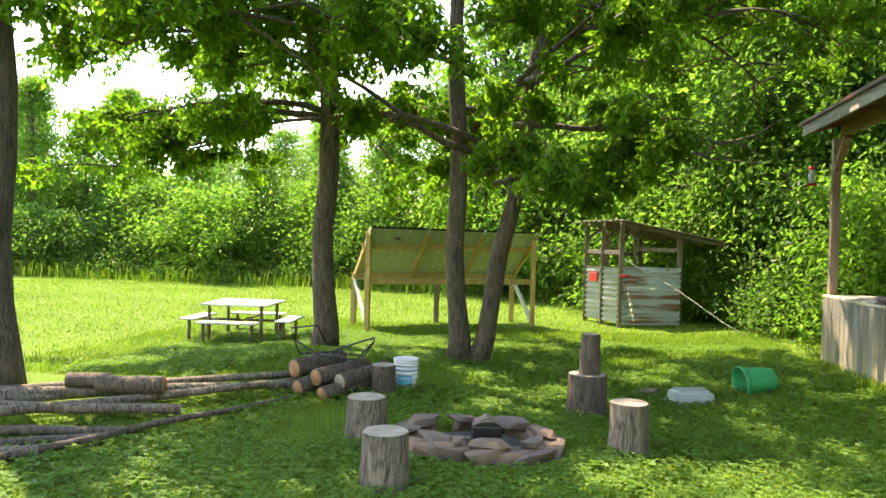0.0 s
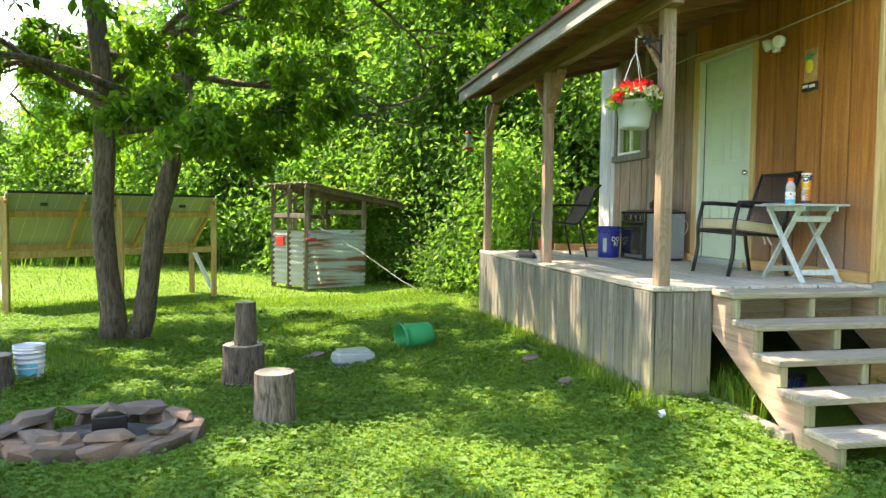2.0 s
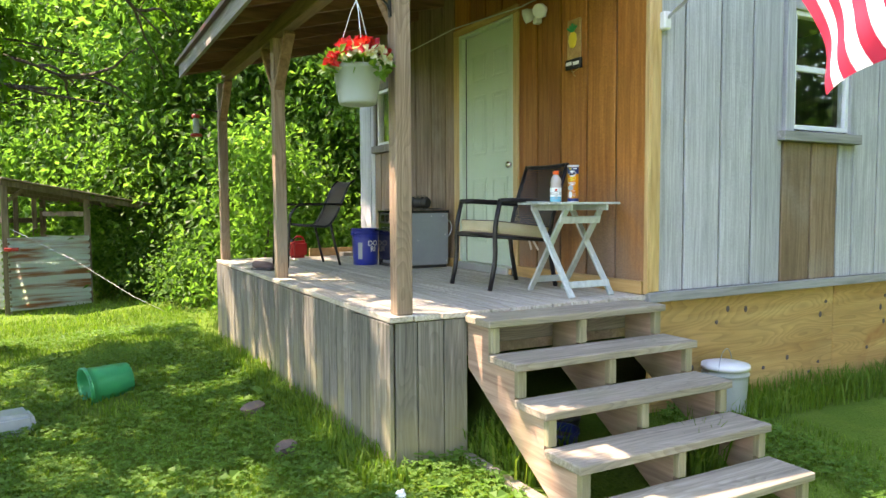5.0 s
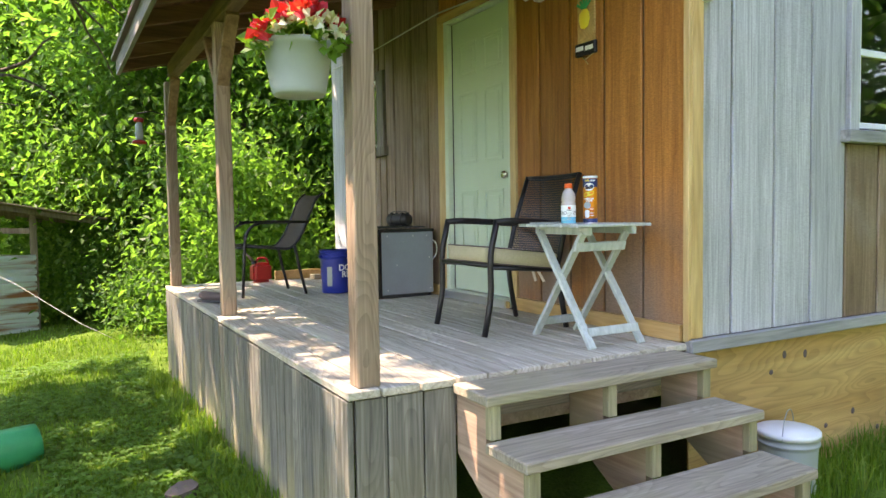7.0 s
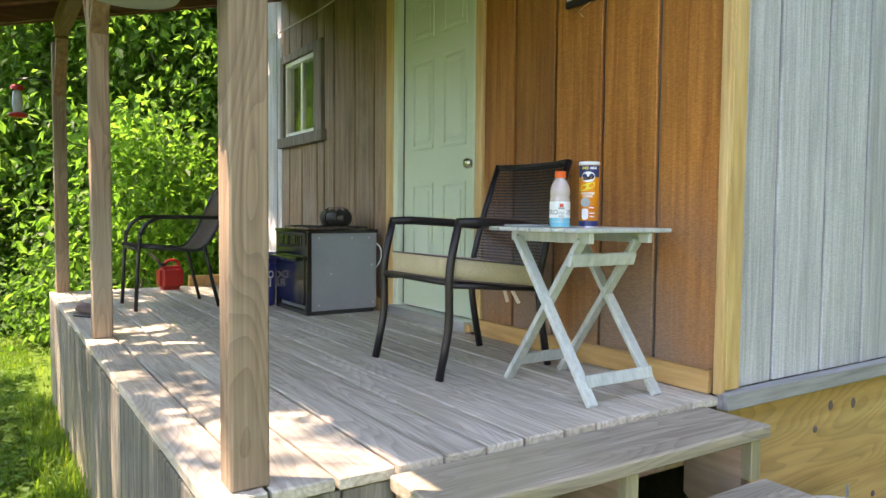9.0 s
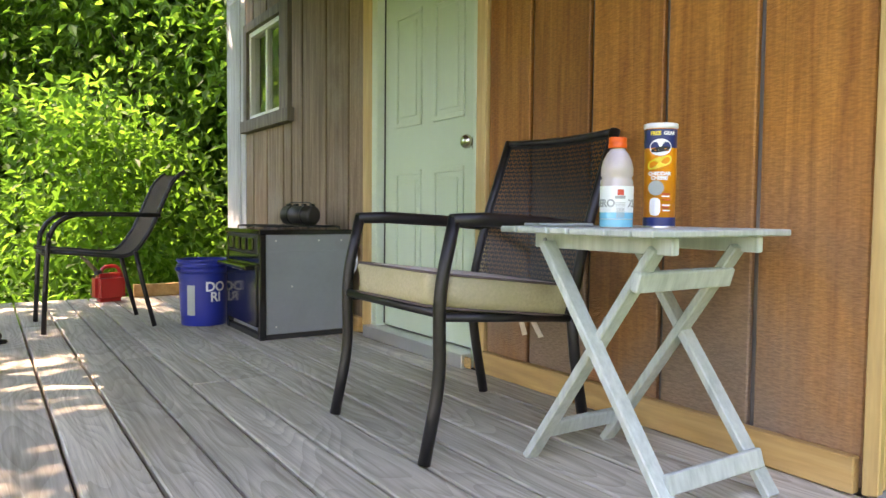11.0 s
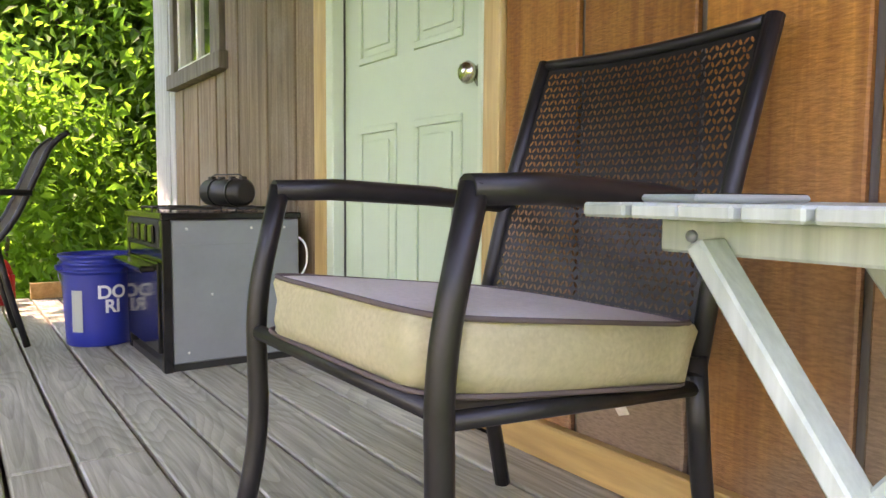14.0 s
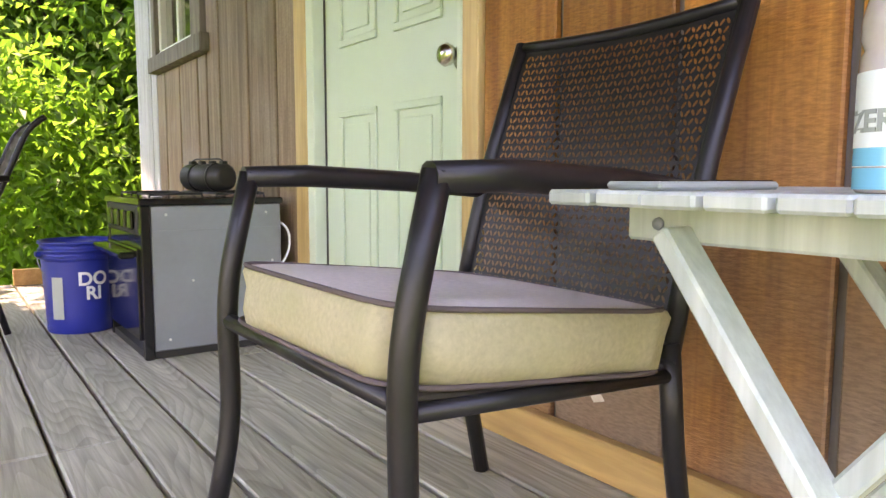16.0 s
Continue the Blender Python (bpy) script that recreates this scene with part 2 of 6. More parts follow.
WHITEPL = plain("white plastic", (0.75, 0.77, 0.77), 0.4, 0, 0.1)
GREYPL = plain("pale grey plastic", (0.33, 0.37, 0.355), 0.5, 0, 0.08)
CLEARPL = plain("milky plastic", (0.34, 0.39, 0.37), 0.3, 0, 0.15)
LETTER = plain("white lettering", (0.8, 0.8, 0.8), 0.5, 0, 0.02)
STONE = plain("pit stone", (0.27, 0.17, 0.115), 0.9, 0, 0.4, 7, 0.7, (0.15, 0.12, 0.1), (0.5, 0.7), 5)
STONE_B = plain("grey pit stone", (0.2, 0.145, 0.11), 0.9, 0, 0.4, 7, 0.7, (0.12, 0.1, 0.09), (0.5, 0.7), 5)
ASH = plain("ash and charcoal", (0.05, 0.05, 0.05), 0.95, 0, 0.5, 30, 0.6)
BARK = bark("grey brown bark", (0.04, 0.03, 0.02), (0.15, 0.118, 0.085))
BARK_LOG = bark("log bark", (0.06, 0.045, 0.033), (0.27, 0.22, 0.17), 9.0, 1.0)
# A darker bark than the log bark, for firewood, block and dark stump.
BARK_DARK = bark("dark brown bark", (0.035, 0.026, 0.02), (0.15, 0.115, 0.085), 8.0, 1.0)
BARK_FAR = bark("far bark", (0.06, 0.05, 0.035), (0.2, 0.16, 0.12), 3.0)
ENDGRAIN = plain("sawn end grain", (0.42, 0.34, 0.25), 0.85, 0, 0.35, 14, 0.5, (0.22, 0.18, 0.14), (0.5, 0.75), 9)
ENDRED = plain("fresh orange end grain", (0.45, 0.22, 0.1), 0.85, 0, 0.35, 14, 0.4, (0.2, 0.1, 0.06), (0.5, 0.75), 9)
LEAF = leafy("shade tree leaves", [(0.06, 0.14, 0.018), (0.08, 0.185, 0.024), (0.105, 0.225, 0.032), (0.145, 0.265, 0.045)], 0.76)
LEAF_FAR = leafy("woodland leaves", [(0.065, 0.155, 0.034), (0.095, 0.215, 0.045), (0.13, 0.265, 0.06), (0.17, 0.31, 0.08)], 0.68)
LEAF_BUSH = leafy("thicket leaves", [(0.06, 0.15, 0.036), (0.09, 0.205, 0.048), (0.12, 0.25, 0.065), (0.165, 0.295, 0.09)], 0.62)
BLADE = leafy("grass blades", [(0.075, 0.155, 0.018), (0.105, 0.21, 0.025), (0.135, 0.25, 0.032), (0.21, 0.29, 0.055)], 0.5, 0.6)
CLOVER = leafy("clover leaves", [(0.085, 0.19, 0.03), (0.115, 0.24, 0.04), (0.15, 0.28, 0.052)], 0.45, 0.6)
PETAL_R = leafy("red petals", [(0.5, 0.008, 0.015), (0.62, 0.02, 0.03), (0.7, 0.05, 0.05)], 0.25, 0.5)
PETAL_W = leafy("cream petals", [(0.6, 0.6, 0.35), (0.72, 0.72, 0.6), (0.6, 0.4, 0.25)], 0.25, 0.5)
BLOOM_W = leafy("white clover heads", [(0.6, 0.6, 0.55), (0.7, 0.7, 0.65)], 0.2, 0.7)
CORD = plain("pale cord", (0.55, 0.53, 0.48), 0.8)
PANEL = plain("solar panel backs", (0.34, 0.40, 0.30), 0.3, 0, 0.1)
ALU = plain("aluminium", (0.7, 0.7, 0.7), 0.3, 0.9, 0.05)
ROOFRED = plain("dark red roofing", (0.10, 0.018, 0.015), 0.45, 0.2, 0.2)
ORANGE = plain("orange label", (0.85, 0.27, 0.01), 0.35, 0, 0.03)
NAVY = plain("navy label", (0.012, 0.03, 0.14), 0.35, 0, 0.03)
YELLOW = plain("yellow shape", (0.8, 0.6, 0.05), 0.4, 0, 0.03)
CAPORANGE = plain("orange cap", (0.85, 0.11, 0.012), 0.4, 0, 0.05)
LIQUID = plain("pale blue liquid", (0.10, 0.5, 0.68), 0.15, 0, 0.05)
CLOUDY = plain("cloudy bottle plastic", (0.52, 0.45, 0.43), 0.2, 0, 0.12, 14, 0.05, coat=0.5)
LABEL = plain("white label", (0.72, 0.78, 0.78), 0.35, 0, 0.03)
GREYINK = plain("grey ink", (0.3, 0.34, 0.33), 0.5, 0, 0.02)
REDINK = plain("red ink", (0.65, 0.06, 0.03), 0.5, 0, 0.02)
FLAGRED = plain("crimson cloth", (0.52, 0.012, 0.045), 0.8, 0, 0.08)
EARTH = plain("dry earth", (0.16, 0.115, 0.07), 0.95, 0, 0.4, 10, 0.6)


def corrugated(name):
    m, n, l, p = mat_base(name)
    vec, src, rnd = place(n, l, (1, 1, 1))
    mp = n.new("ShaderNodeMapping")
    mp.inputs["Scale"].default_value = (0.7, 0.7, 9.0)
    l.new(src, mp.inputs["Vector"])
    f = ramp(n, l, noise_tex(n, l, mp.outputs["Vector"], 1.6, 7.0, 0.3), 0.46, 0.62)
    c = value_mix(n, l, f, (0.64, 0.74, 0.64), (0.36, 0.15, 0.04))
    l.new(value_mix(n, l, ramp(n, l, noise_tex(n, l, src, 1.2, 4.0), 0.55, 0.85), c, (0.74, 0.79, 0.76)), p.inputs["Base Color"])
    p.inputs["Roughness"].default_value, p.inputs["Metallic"].default_value = 0.45, 0.0
    return m


RUSTY = corrugated("rust streaked corrugated iron")
WHITEIRON = plain("white painted corrugated iron", (0.82, 0.86, 0.88), 0.45, 0.0, 0.12, 3, 0.03, (0.42, 0.3, 0.18), (0.66, 0.85), 2.5)


def lawn():
    m, n, l, p = mat_base("lawn")
    g = n.new("ShaderNodeNewGeometry").outputs["Position"]
    a, b, c = noise_tex(n, l, g, 0.35, 4.0), noise_tex(n, l, g, 3.0, 5.0), noise_tex(n, l, g, 55.0, 3.0)
    col = ramp(n, l, a, 0.35, 0.65, (0.095, 0.18, 0.02), (0.135, 0.23, 0.028))
    col = value_mix(n, l, ramp(n, l, b, 0.5, 0.75), col, (0.16, 0.24, 0.036))
    col = value_mix(n, l, 0.7, col, ramp(n, l, c, 0.3, 0.7, (0.5, 0.55, 0.45), (1, 1, 1)), "MULTIPLY")
    col = value_mix(n, l, ramp(n, l, noise_tex(n, l, g, 1.3, 6.0, 0.5), 0.64, 0.76), col, (0.13, 0.1, 0.05))
    l.new(col, p.inputs["Base Color"])
    p.inputs["Roughness"].default_value = 0.95
    p.inputs["Specular IOR Level"].default_value = 0.15
    bumped(n, l, p, c, 0.9, 0.04)
    return m


LAWN = lawn()


# ---- mesh helpers ----
def bx(bm, x0, x1, y0, y1, z0, z1):
    vs = [bm.verts.new((x, y, z)) for z in (z0, z1) for y in (y0, y1) for x in (x0, x1)]
    for f in ((0, 2, 3, 1), (4, 5, 7, 6), (0, 1, 5, 4), (2, 6, 7, 3), (0, 4, 6, 2), (1, 3, 7, 5)):
        bm.faces.new([vs[i] for i in f])
    return bm


def bar(bm, a, b, w, h, up=(0, 0, 1)):
    """A square-edged bar from a to b, w wide and h high."""
    a, b = Vector(a), Vector(b)
    d = (b - a).normalized()
    side = d.cross(Vector(up)).normalized()
    top = side.cross(d)
    vs = [bm.verts.new(p + side * sx * w / 2 + top * sz * h / 2) for p in (a, b) for sz in (-1, 1) for sx in (-1, 1)]
    for f in ((0, 2, 3, 1), (4, 5, 7, 6), (0, 1, 5, 4), (2, 6, 7, 3), (0, 4, 6, 2), (1, 3, 7, 5)):
        bm.faces.new([vs[i] for i in f])
    return bm


def tube(bm, pts, r, n=10, closed=False):
    """A round tube along points; r one radius or one for each point."""
    pts = [Vector(p) for p in pts]
    rs = r if isinstance(r, (list, tuple)) else [r] * len(pts)
    rings, ref = [], None
    for i, p in enumerate(pts):
        d = (pts[min(i + 1, len(pts) - 1)] - pts[max(i - 1, 0)]).normalized()
        if ref is None:
            ref = d.orthogonal()
        u = (ref - d * ref.dot(d)).normalized()
        ref = u
        v = d.cross(u)
        rings.append([bm.verts.new(p + (u * math.cos(2 * math.pi * k / n) + v * math.sin(2 * math.pi * k / n)) * rs[i]) for k in range(n)])
    for a, b in zip(rings, rings[1:]):
        for k in range(n):
            f = bm.faces.new((a[k], a[(k + 1) % n], b[(k + 1) % n], b[k]))
            f.smooth = True
    bm.faces.new(rings[0][::-1])
    bm.faces.new(rings[-1])
    return bm


def round_path(pts, rad, k=5):
    """The points with their corners rounded off."""
    out = [Vector(pts[0])]
    for a, b, c in zip(pts, pts[1:], pts[2:]):
        a, b, c = Vector(a), Vector(b), Vector(c)
        p, q = b + (a - b).normalized() * rad, b + (c - b).normalized() * rad
        for i in range(k + 1):
            s = i / k
            out.append(p * (1 - s) ** 2 + b * 2 * s * (1 - s) + q * s * s)
    out.append(Vector(pts[-1]))
    return out


def lathe(bm, prof, n=28, c=(0, 0, 0)):
    """Turns a profile of (radius, height) about the upright through c."""
    rings = []
    for r, z in prof:
        rings.append([bm.verts.new((c[0] + r * math.cos(2 * math.pi * k / n), c[1] + r * math.sin(2 * math.pi * k / n), c[2] + z)) for k in range(n)] if r > 1e-5 else [bm.verts.new((c[0], c[1], c[2] + z))])
    for a, b in zip(rings, rings[1:]):
        for k in range(n):
            q = [a[k % len(a)], a[(k + 1) % len(a)], b[(k + 1) % len(b)], b[k % len(b)]]
            q = list(dict.fromkeys(q))
            if len(q) > 2:
                f = bm.faces.new(q)
                f.smooth = True
    return bm


def part(name, bm, material, parent=None, label="", bevel=0.0, kind="", seg=1):
    if bevel:
        bmesh.ops.bevel(bm, geom=bm.edges[:], offset=bevel, segments=seg, affect="EDGES", clamp_overlap=True)
    bmesh.ops.recalc_face_normals(bm, faces=bm.faces[:])
    me = bpy.data.meshes.new(name)
    bm.to_mesh(me)
    bm.free()
    me.materials.append(material)
    ob = new(name, me)
    if parent:
        ob.parent = parent
    return tagged(ob, label, kind=kind)


def thing(name, m, label, category, group=""):
    ob = new(name)
    ob.matrix_world = m
    ob.empty_display_size = 0.1
    return tagged(ob, label, category, group)


def box_part(name, dims, material, parent=None, label="", bevel=0.003, kind=""):
    return part(name, bx(bmesh.new(), *dims), material, parent, label, bevel, kind)


def structure(name, label, category):
    return tagged(new(name), label, category, kind="structure")


class Geo:
    """Collects many small faces in plain arrays."""

    def __init__(self):
        self.v, self.f, self.n = [], [], 0

    def add(self, verts, faces):
        self.v.append(np.asarray(verts, float))
        self.f.extend([tuple(int(i) + self.n for i in q) for q in faces])
        self.n += len(verts)

    def limb(self, pts, rs, n=6):
        bm = bmesh.new()
        tube(bm, pts, list(rs), n)
        bm.verts.index_update()
        self.add([v.co[:] for v in bm.verts], [[v.index for v in f.verts] for f in bm.faces])
        bm.free()

    def leaves(self, at, way, nor, length, width):
        """Folded four-cornered leaves: base points, directions, normals, sizes."""
        side = np.cross(way, nor)
        side /= np.linalg.norm(side, axis=1, keepdims=True) + 1e-9
        L, W = length[:, None], width[:, None]
        mid = at + way * L * 0.45 + nor * W * 0.18
        v = np.stack([at, mid + side * W * 0.5, at + way * L - nor * L * 0.08, mid - side * W * 0.5], 1).reshape(-1, 3)
        k = np.arange(len(at)) * 4 + self.n
        self.v.append(v)
        self.f.extend(map(tuple, np.stack([k, k + 1, k + 2], 1).tolist()))
        self.f.extend(map(tuple, np.stack([k, k + 2, k + 3], 1).tolist()))
        self.n += len(v)

    def mesh(self, name, material, smooth=False):
        me = bpy.data.meshes.new(name)
        me.from_pydata(np.concatenate(self.v).tolist(), [], self.f)
        me.materials.append(material)
        if smooth:
            me.polygons.foreach_set("use_smooth", [True] * len(me.polygons))
        return me


def unit(a):
    return a / (np.linalg.norm(a, axis=-1, keepdims=True) + 1e-9)


def smooth(a, b, x):
    s = min(1.0, max(0.0, (x - a) / (b - a)))
    return s * s * (3 - 2 * s)


def gh(x, y):
    """Height of the ground."""
    h = 0.19 * smooth(1.6, 4.2, x) * smooth(4.6, 6.9, y) * (1 - 0.5 * smooth(7.5, 12, y))
    h += 0.17 * math.exp(-((x + 1.7) ** 2) / 2.2 - ((y - 9.3) ** 2) / 1.8)
    return h + 0.02 * math.sin(x * 1.3 + 0.5) * math.sin(y * 1.1)


# ---- ground ----
def axis_steps(lo, hi, fine_lo, fine_hi, step):
    out, d, x = list(np.arange(fine_lo, fine_hi + 1e-6, step)), step, fine_hi
    while x < hi:
        d *= 1.5
        x += d
        out.append(min(x, hi))
    d, x = step, fine_lo
    while x > lo:
        d *= 1.5
        x -= d
        out.insert(0, max(x, lo))
    return out


gx, gy = axis_steps(-2500, 2500, -8, 9, 0.2), axis_steps(-2500, 2500, -2, 18, 0.2)
ground_me = bpy.data.meshes.new("ground")
ground_me.from_pydata([(x, y, gh(x, y)) for y in gy for x in gx], [], [(j * len(gx) + i, j * len(gx) + i + 1, (j + 1) * len(gx) + i + 1, (j + 1) * len(gx) + i) for j in range(len(gy) - 1) for i in range(len(gx) - 1)])
ground_me.materials.append(LAWN)
ground_me.polygons.foreach_set("use_smooth", [True] * len(ground_me.polygons))
tagged(new("ground", ground_me), "sunlit green lawn with clover and bare patches", "ground", kind="structure")

# ---- cabin walls ----
WX, WY, DZ = 5.94, 6.895, 0.97
DX0, DX1, DY0, DY1 = 4.19, 5.935, 6.90, 11.56


def roof_z(x):
    return 3.0 + 0.25 * (x - 3.82) if x < 8.2 else 3.0 + 0.25 * 4.38 - 0.25 * (x - 8.2)


def board(name, dims, material, parent, bevel=0.004):
    return box_part(name, dims, material, parent, "", bevel)


wall_front = structure("wall_front", "orange-brown stained grooved wood siding on the porch wall", "wall")
backing = bmesh.new()
for y0, y1, z0, z1 in ((6.92, 8.38, 0.9, 3.5), (9.245, 10.52, 0.9, 3.5), (11.2, 11.75, 0.9, 3.5), (8.38, 9.245, 3.05, 3.5), (10.52, 11.2, 0.9, 2.2), (10.52, 11.2, 2.86, 3.5)):
    bx(backing, WX + 0.022, WX + 0.12, y0, y1, z0, z1)
part("backing", backing, BROWN_TRIM, wall_front)
GAP = 0.009
for i, (y0, y1) in enumerate(((6.91, 7.195), (7.195, 7.487), (7.487, 7.78), (7.78, 8.07), (8.07, 8.322))):
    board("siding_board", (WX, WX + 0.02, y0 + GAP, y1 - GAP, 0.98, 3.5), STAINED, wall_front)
for y0, y1 in ((8.322, 8.56), (8.56, 8.82), (8.82, 9.08), (9.08, 9.36)):
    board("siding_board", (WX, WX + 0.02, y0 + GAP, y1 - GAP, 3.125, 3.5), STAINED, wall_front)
for y0, y1, m in ((9.36, 9.55, FADED), (9.55, 9.84, FADED), (9.84, 10.19, FADED), (10.19, 10.37, FADED), (11.275, 11.4, GREY_Z), (11.4, 11.75, GREY_Z)):
    board("siding_board", (WX, WX + 0.02, y0 + GAP, y1 - GAP, 0.98, 3.5), m, wall_front)
for y0, y1 in ((10.37, 10.51), (10.51, 10.82), (10.82, 11.1), (11.1, 11.275)):
    board("siding_board", (WX, WX + 0.02, y0 + GAP, y1 - GAP, 0.98, 2.14), FADED, wall_front)
    board("siding_board", (WX, WX + 0.02, y0 + GAP, y1 - GAP, 2.92, 3.5), FADED, wall_front)

wall_side = structure("wall_side", "weathered grey rough-sawn siding on the cabin side", "wall")
back2 = bmesh.new()
for x0, x1, z0, z1 in ((5.98, 7.3, 0.9, 3.6), (7.94, 10.3, 0.9, 3.6), (7.3, 7.94, 0.9, 2.05), (7.3, 7.94, 2.92, 3.6)):
    bx(back2, x0, x1, WY + 0.022, WY + 0.12, z0, z1)
part("backing", back2, BROWN_TRIM, wall_side)
edges = [6.025, 6.25, 6.58, 6.89, 7.205, 7.53, 7.84, 8.03, 8.34, 8.65, 8.96, 9.27, 9.58, 9.89, 10.3]
for a, b in zip(edges, edges[1:]):
    if 7.1 < a < 8.0:
        board("siding_board", (a + GAP, b - GAP, WY, WY + 0.02, 0.985, 1.975), FADED if a < 7.8 else GREY_Z, wall_side)
        board("siding_board", (a + GAP, b - GAP, WY, WY + 0.02, 2.97, 3.55), GREY_Z, wall_side)
    else:
        board("siding_board", (a + GAP, b - GAP, WY, WY + 0.02, 0.985, 3.55), GREY_Z, wall_side)
plain_back = structure("wall_back", "plain grey far walls of the cabin", "wall")
bk = bmesh.new()
bx(bk, 10.18, 10.3, 7.02, 11.72, 0.3, 3.5)
bx(bk, 6.06, 10.18, 11.6, 11.72, 0.3, 3.5)
part("plain_wall", bk, GREY_Z, plain_back)
# Unseen floor and ceiling, coloured near-black so the windows look into shade.
inside = structure("floor_inside", "unseen cabin floor, room shade put into its near-black colour", "floor")
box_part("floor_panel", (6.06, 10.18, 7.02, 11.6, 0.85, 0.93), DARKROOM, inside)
inner = structure("ceiling", "unseen cabin ceiling, room shade put into its near-black colour", "ceiling")
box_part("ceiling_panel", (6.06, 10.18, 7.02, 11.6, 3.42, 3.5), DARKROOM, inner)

trim = structure("trim", "pine corner boards and grey sill boards", "trim")
box_part("corner_board", (WX - 0.022, WX + 0.0, 6.872, 6.908, 0.975, 3.5), PINE_Z, trim, "yellow pine corner board")
box_part("corner_board", (WX + 0.001, 6.02, 6.872, 6.894, 0.99, 3.55), PINE_Z, trim, "yellow pine corner board")
box_part("sill_board", (WX - 0.022, 10.3, 6.845, 6.893, 0.925, 0.985), GREY_TRIM, trim, "grey weathered sill board")
box_part("base_board", (WX - 0.03, WX - 0.001, 6.922, 8.32, 0.972, 1.055), PINE_Y, trim, "pine base board")
box_part("base_board", (WX - 0.03, WX - 0.001, 9.362, 11.5, 0.972, 1.05), PINE_Y, trim, "pine base board")

skirting = structure("wall_base", "knotty plywood skirting below the cabin wall", "wall")
for x0, x1 in ((5.96, 7.846), (7.854, 10.3)):
    board("plywood_panel", (x0, x1, 6.905, 6.92, 0.02, 0.924), PLY, skirting)
rng = random.Random(5)
for i in range(16):
    kx, kz = rng.uniform(6.2, 8.6), rng.uniform(0.28, 0.86)
    part("knot", lathe(bmesh.new(), [(0, 0.0035), (0.014, 0.003), (0.018, 0)], 10), PIPING, skirting).matrix_world = pose(kx, 6.905, kz, 90) @ Matrix.Diagonal((1, rng.uniform(0.7, 1.5), 1, 1))

# ---- roof ----
roof = structure("roof", "porch roof with grey fascia, brown rafters and red metal edge", "roof")


def sloped(bm, x0, x1, y0, y1, off0, off1):
    vs = [bm.verts.new((x, y, roof_z(x) + o)) for o in (off0, off1) for y in (y0, y1) for x in (x0, x1)]
    for f in ((0, 2, 3, 1), (4, 5, 7, 6), (0, 1, 5, 4), (2, 6, 7, 3), (0, 4, 6, 2), (1, 3, 7, 5)):
        bm.faces.new([vs[i] for i in f])
    return bm


sh = bmesh.new()
x = 3.83
while x < 5.9:
    sloped(sh, x, min(x + 0.178, 5.95), 6.8, 11.24, -0.02, 0.0)
    x += 0.183
part("sheathing", sh, SHEATH, roof, "red-brown roof boards")
for i in range(9):
    y = 6.83 + i * 0.545
    part("rafter", sloped(bmesh.new(), 3.84, 5.94, y, y + 0.04, -0.125, -0.0205), RAFTER_X, roof)
part("fascia", bx(bmesh.new(), 3.80, 3.83, 6.78, 11.26, 2.85, 2.995), FASCIA, roof, "grey weathered fascia board", 0.003)
part("rake_board", sloped(bmesh.new(), 3.8, 8.2, 6.755, 6.79, -0.15, -0.003), BEAM_Y, roof, "brown rake board")
part("rake_board", sloped(bmesh.new(), 3.831, 5.93, 11.245, 11.275, -0.13, -0.003), SHEATH, roof, "red-brown rake board")
ro = bmesh.new()
sloped(ro, 3.77, 8.2, 6.72, 11.3, 0.002, 0.022)
part("roofing_sheet", ro, ROOFRED, roof, "dark red metal roofing")
part("roofing_sheet", sloped(bmesh.new(), 8.202, 10.6, 6.72, 11.9, 0.002, 0.022), ROOFRED, roof, "dark red metal roofing")
part("roofing_edge", bx(bmesh.new(), 3.765, 3.80, 6.72, 11.3, 2.975, 3.012), ROOFRED, roof, "dark red drip edge")
part("downspout", tube(bmesh.new(), [(3.79, 6.77, 2.97), (3.785, 6.775, 2.9), (3.80, 6.785, 2.84)], 0.012), WHITEPL, roof, "pale gutter end")
gable = structure("gable", "grey gable boards under the roof", "wall")
gb = bmesh.new()
gv = [gb.verts.new((x, y, z)) for y in (6.9, 6.96) for x, z in ((5.95, 3.5), (10.25, 3.5), (8.2, roof_z(8.19) - 0.01))]
gb.faces.new(gv[:3]), gb.faces.new(gv[3:][::-1])
for i in range(3):
    gb.faces.new((gv[i], gv[(i + 1) % 3], gv[3 + (i + 1) % 3], gv[3 + i]))
part("gable_panel", gb, GREY_Z, gable)

beam = tagged(part("porch_beam", bx(bmesh.new(), 4.215, 4.305, 6.8, 11.24, 2.862, 2.985), BEAM_Y, None, "", 0.004), "long brown beam on the porch posts", "beam", kind="structure")
for i, (px, py) in enumerate(((4.275, 6.962), (4.256, 9.225), (4.262, 11.5))):
    t = thing("porch_post", pose(px, py, DZ), "square treated wood porch post with knee braces", "post", "porch posts")
    sx = 0.045
    part("post_shaft", bx(bmesh.new(), -sx, sx, -sx, sx, 0.0, 1.892), POST_Z, t, "", 0.005)
    for s in ((1,), (-1, 1), (-1,))[i]:
        part("brace", bar(bmesh.new(), (0, s * 0.03, 1.5), (0, s * 0.36, 1.87), 0.045, 0.08, (1, 0, 0)), BEAM_Y, t, "brown knee brace", 0.004)

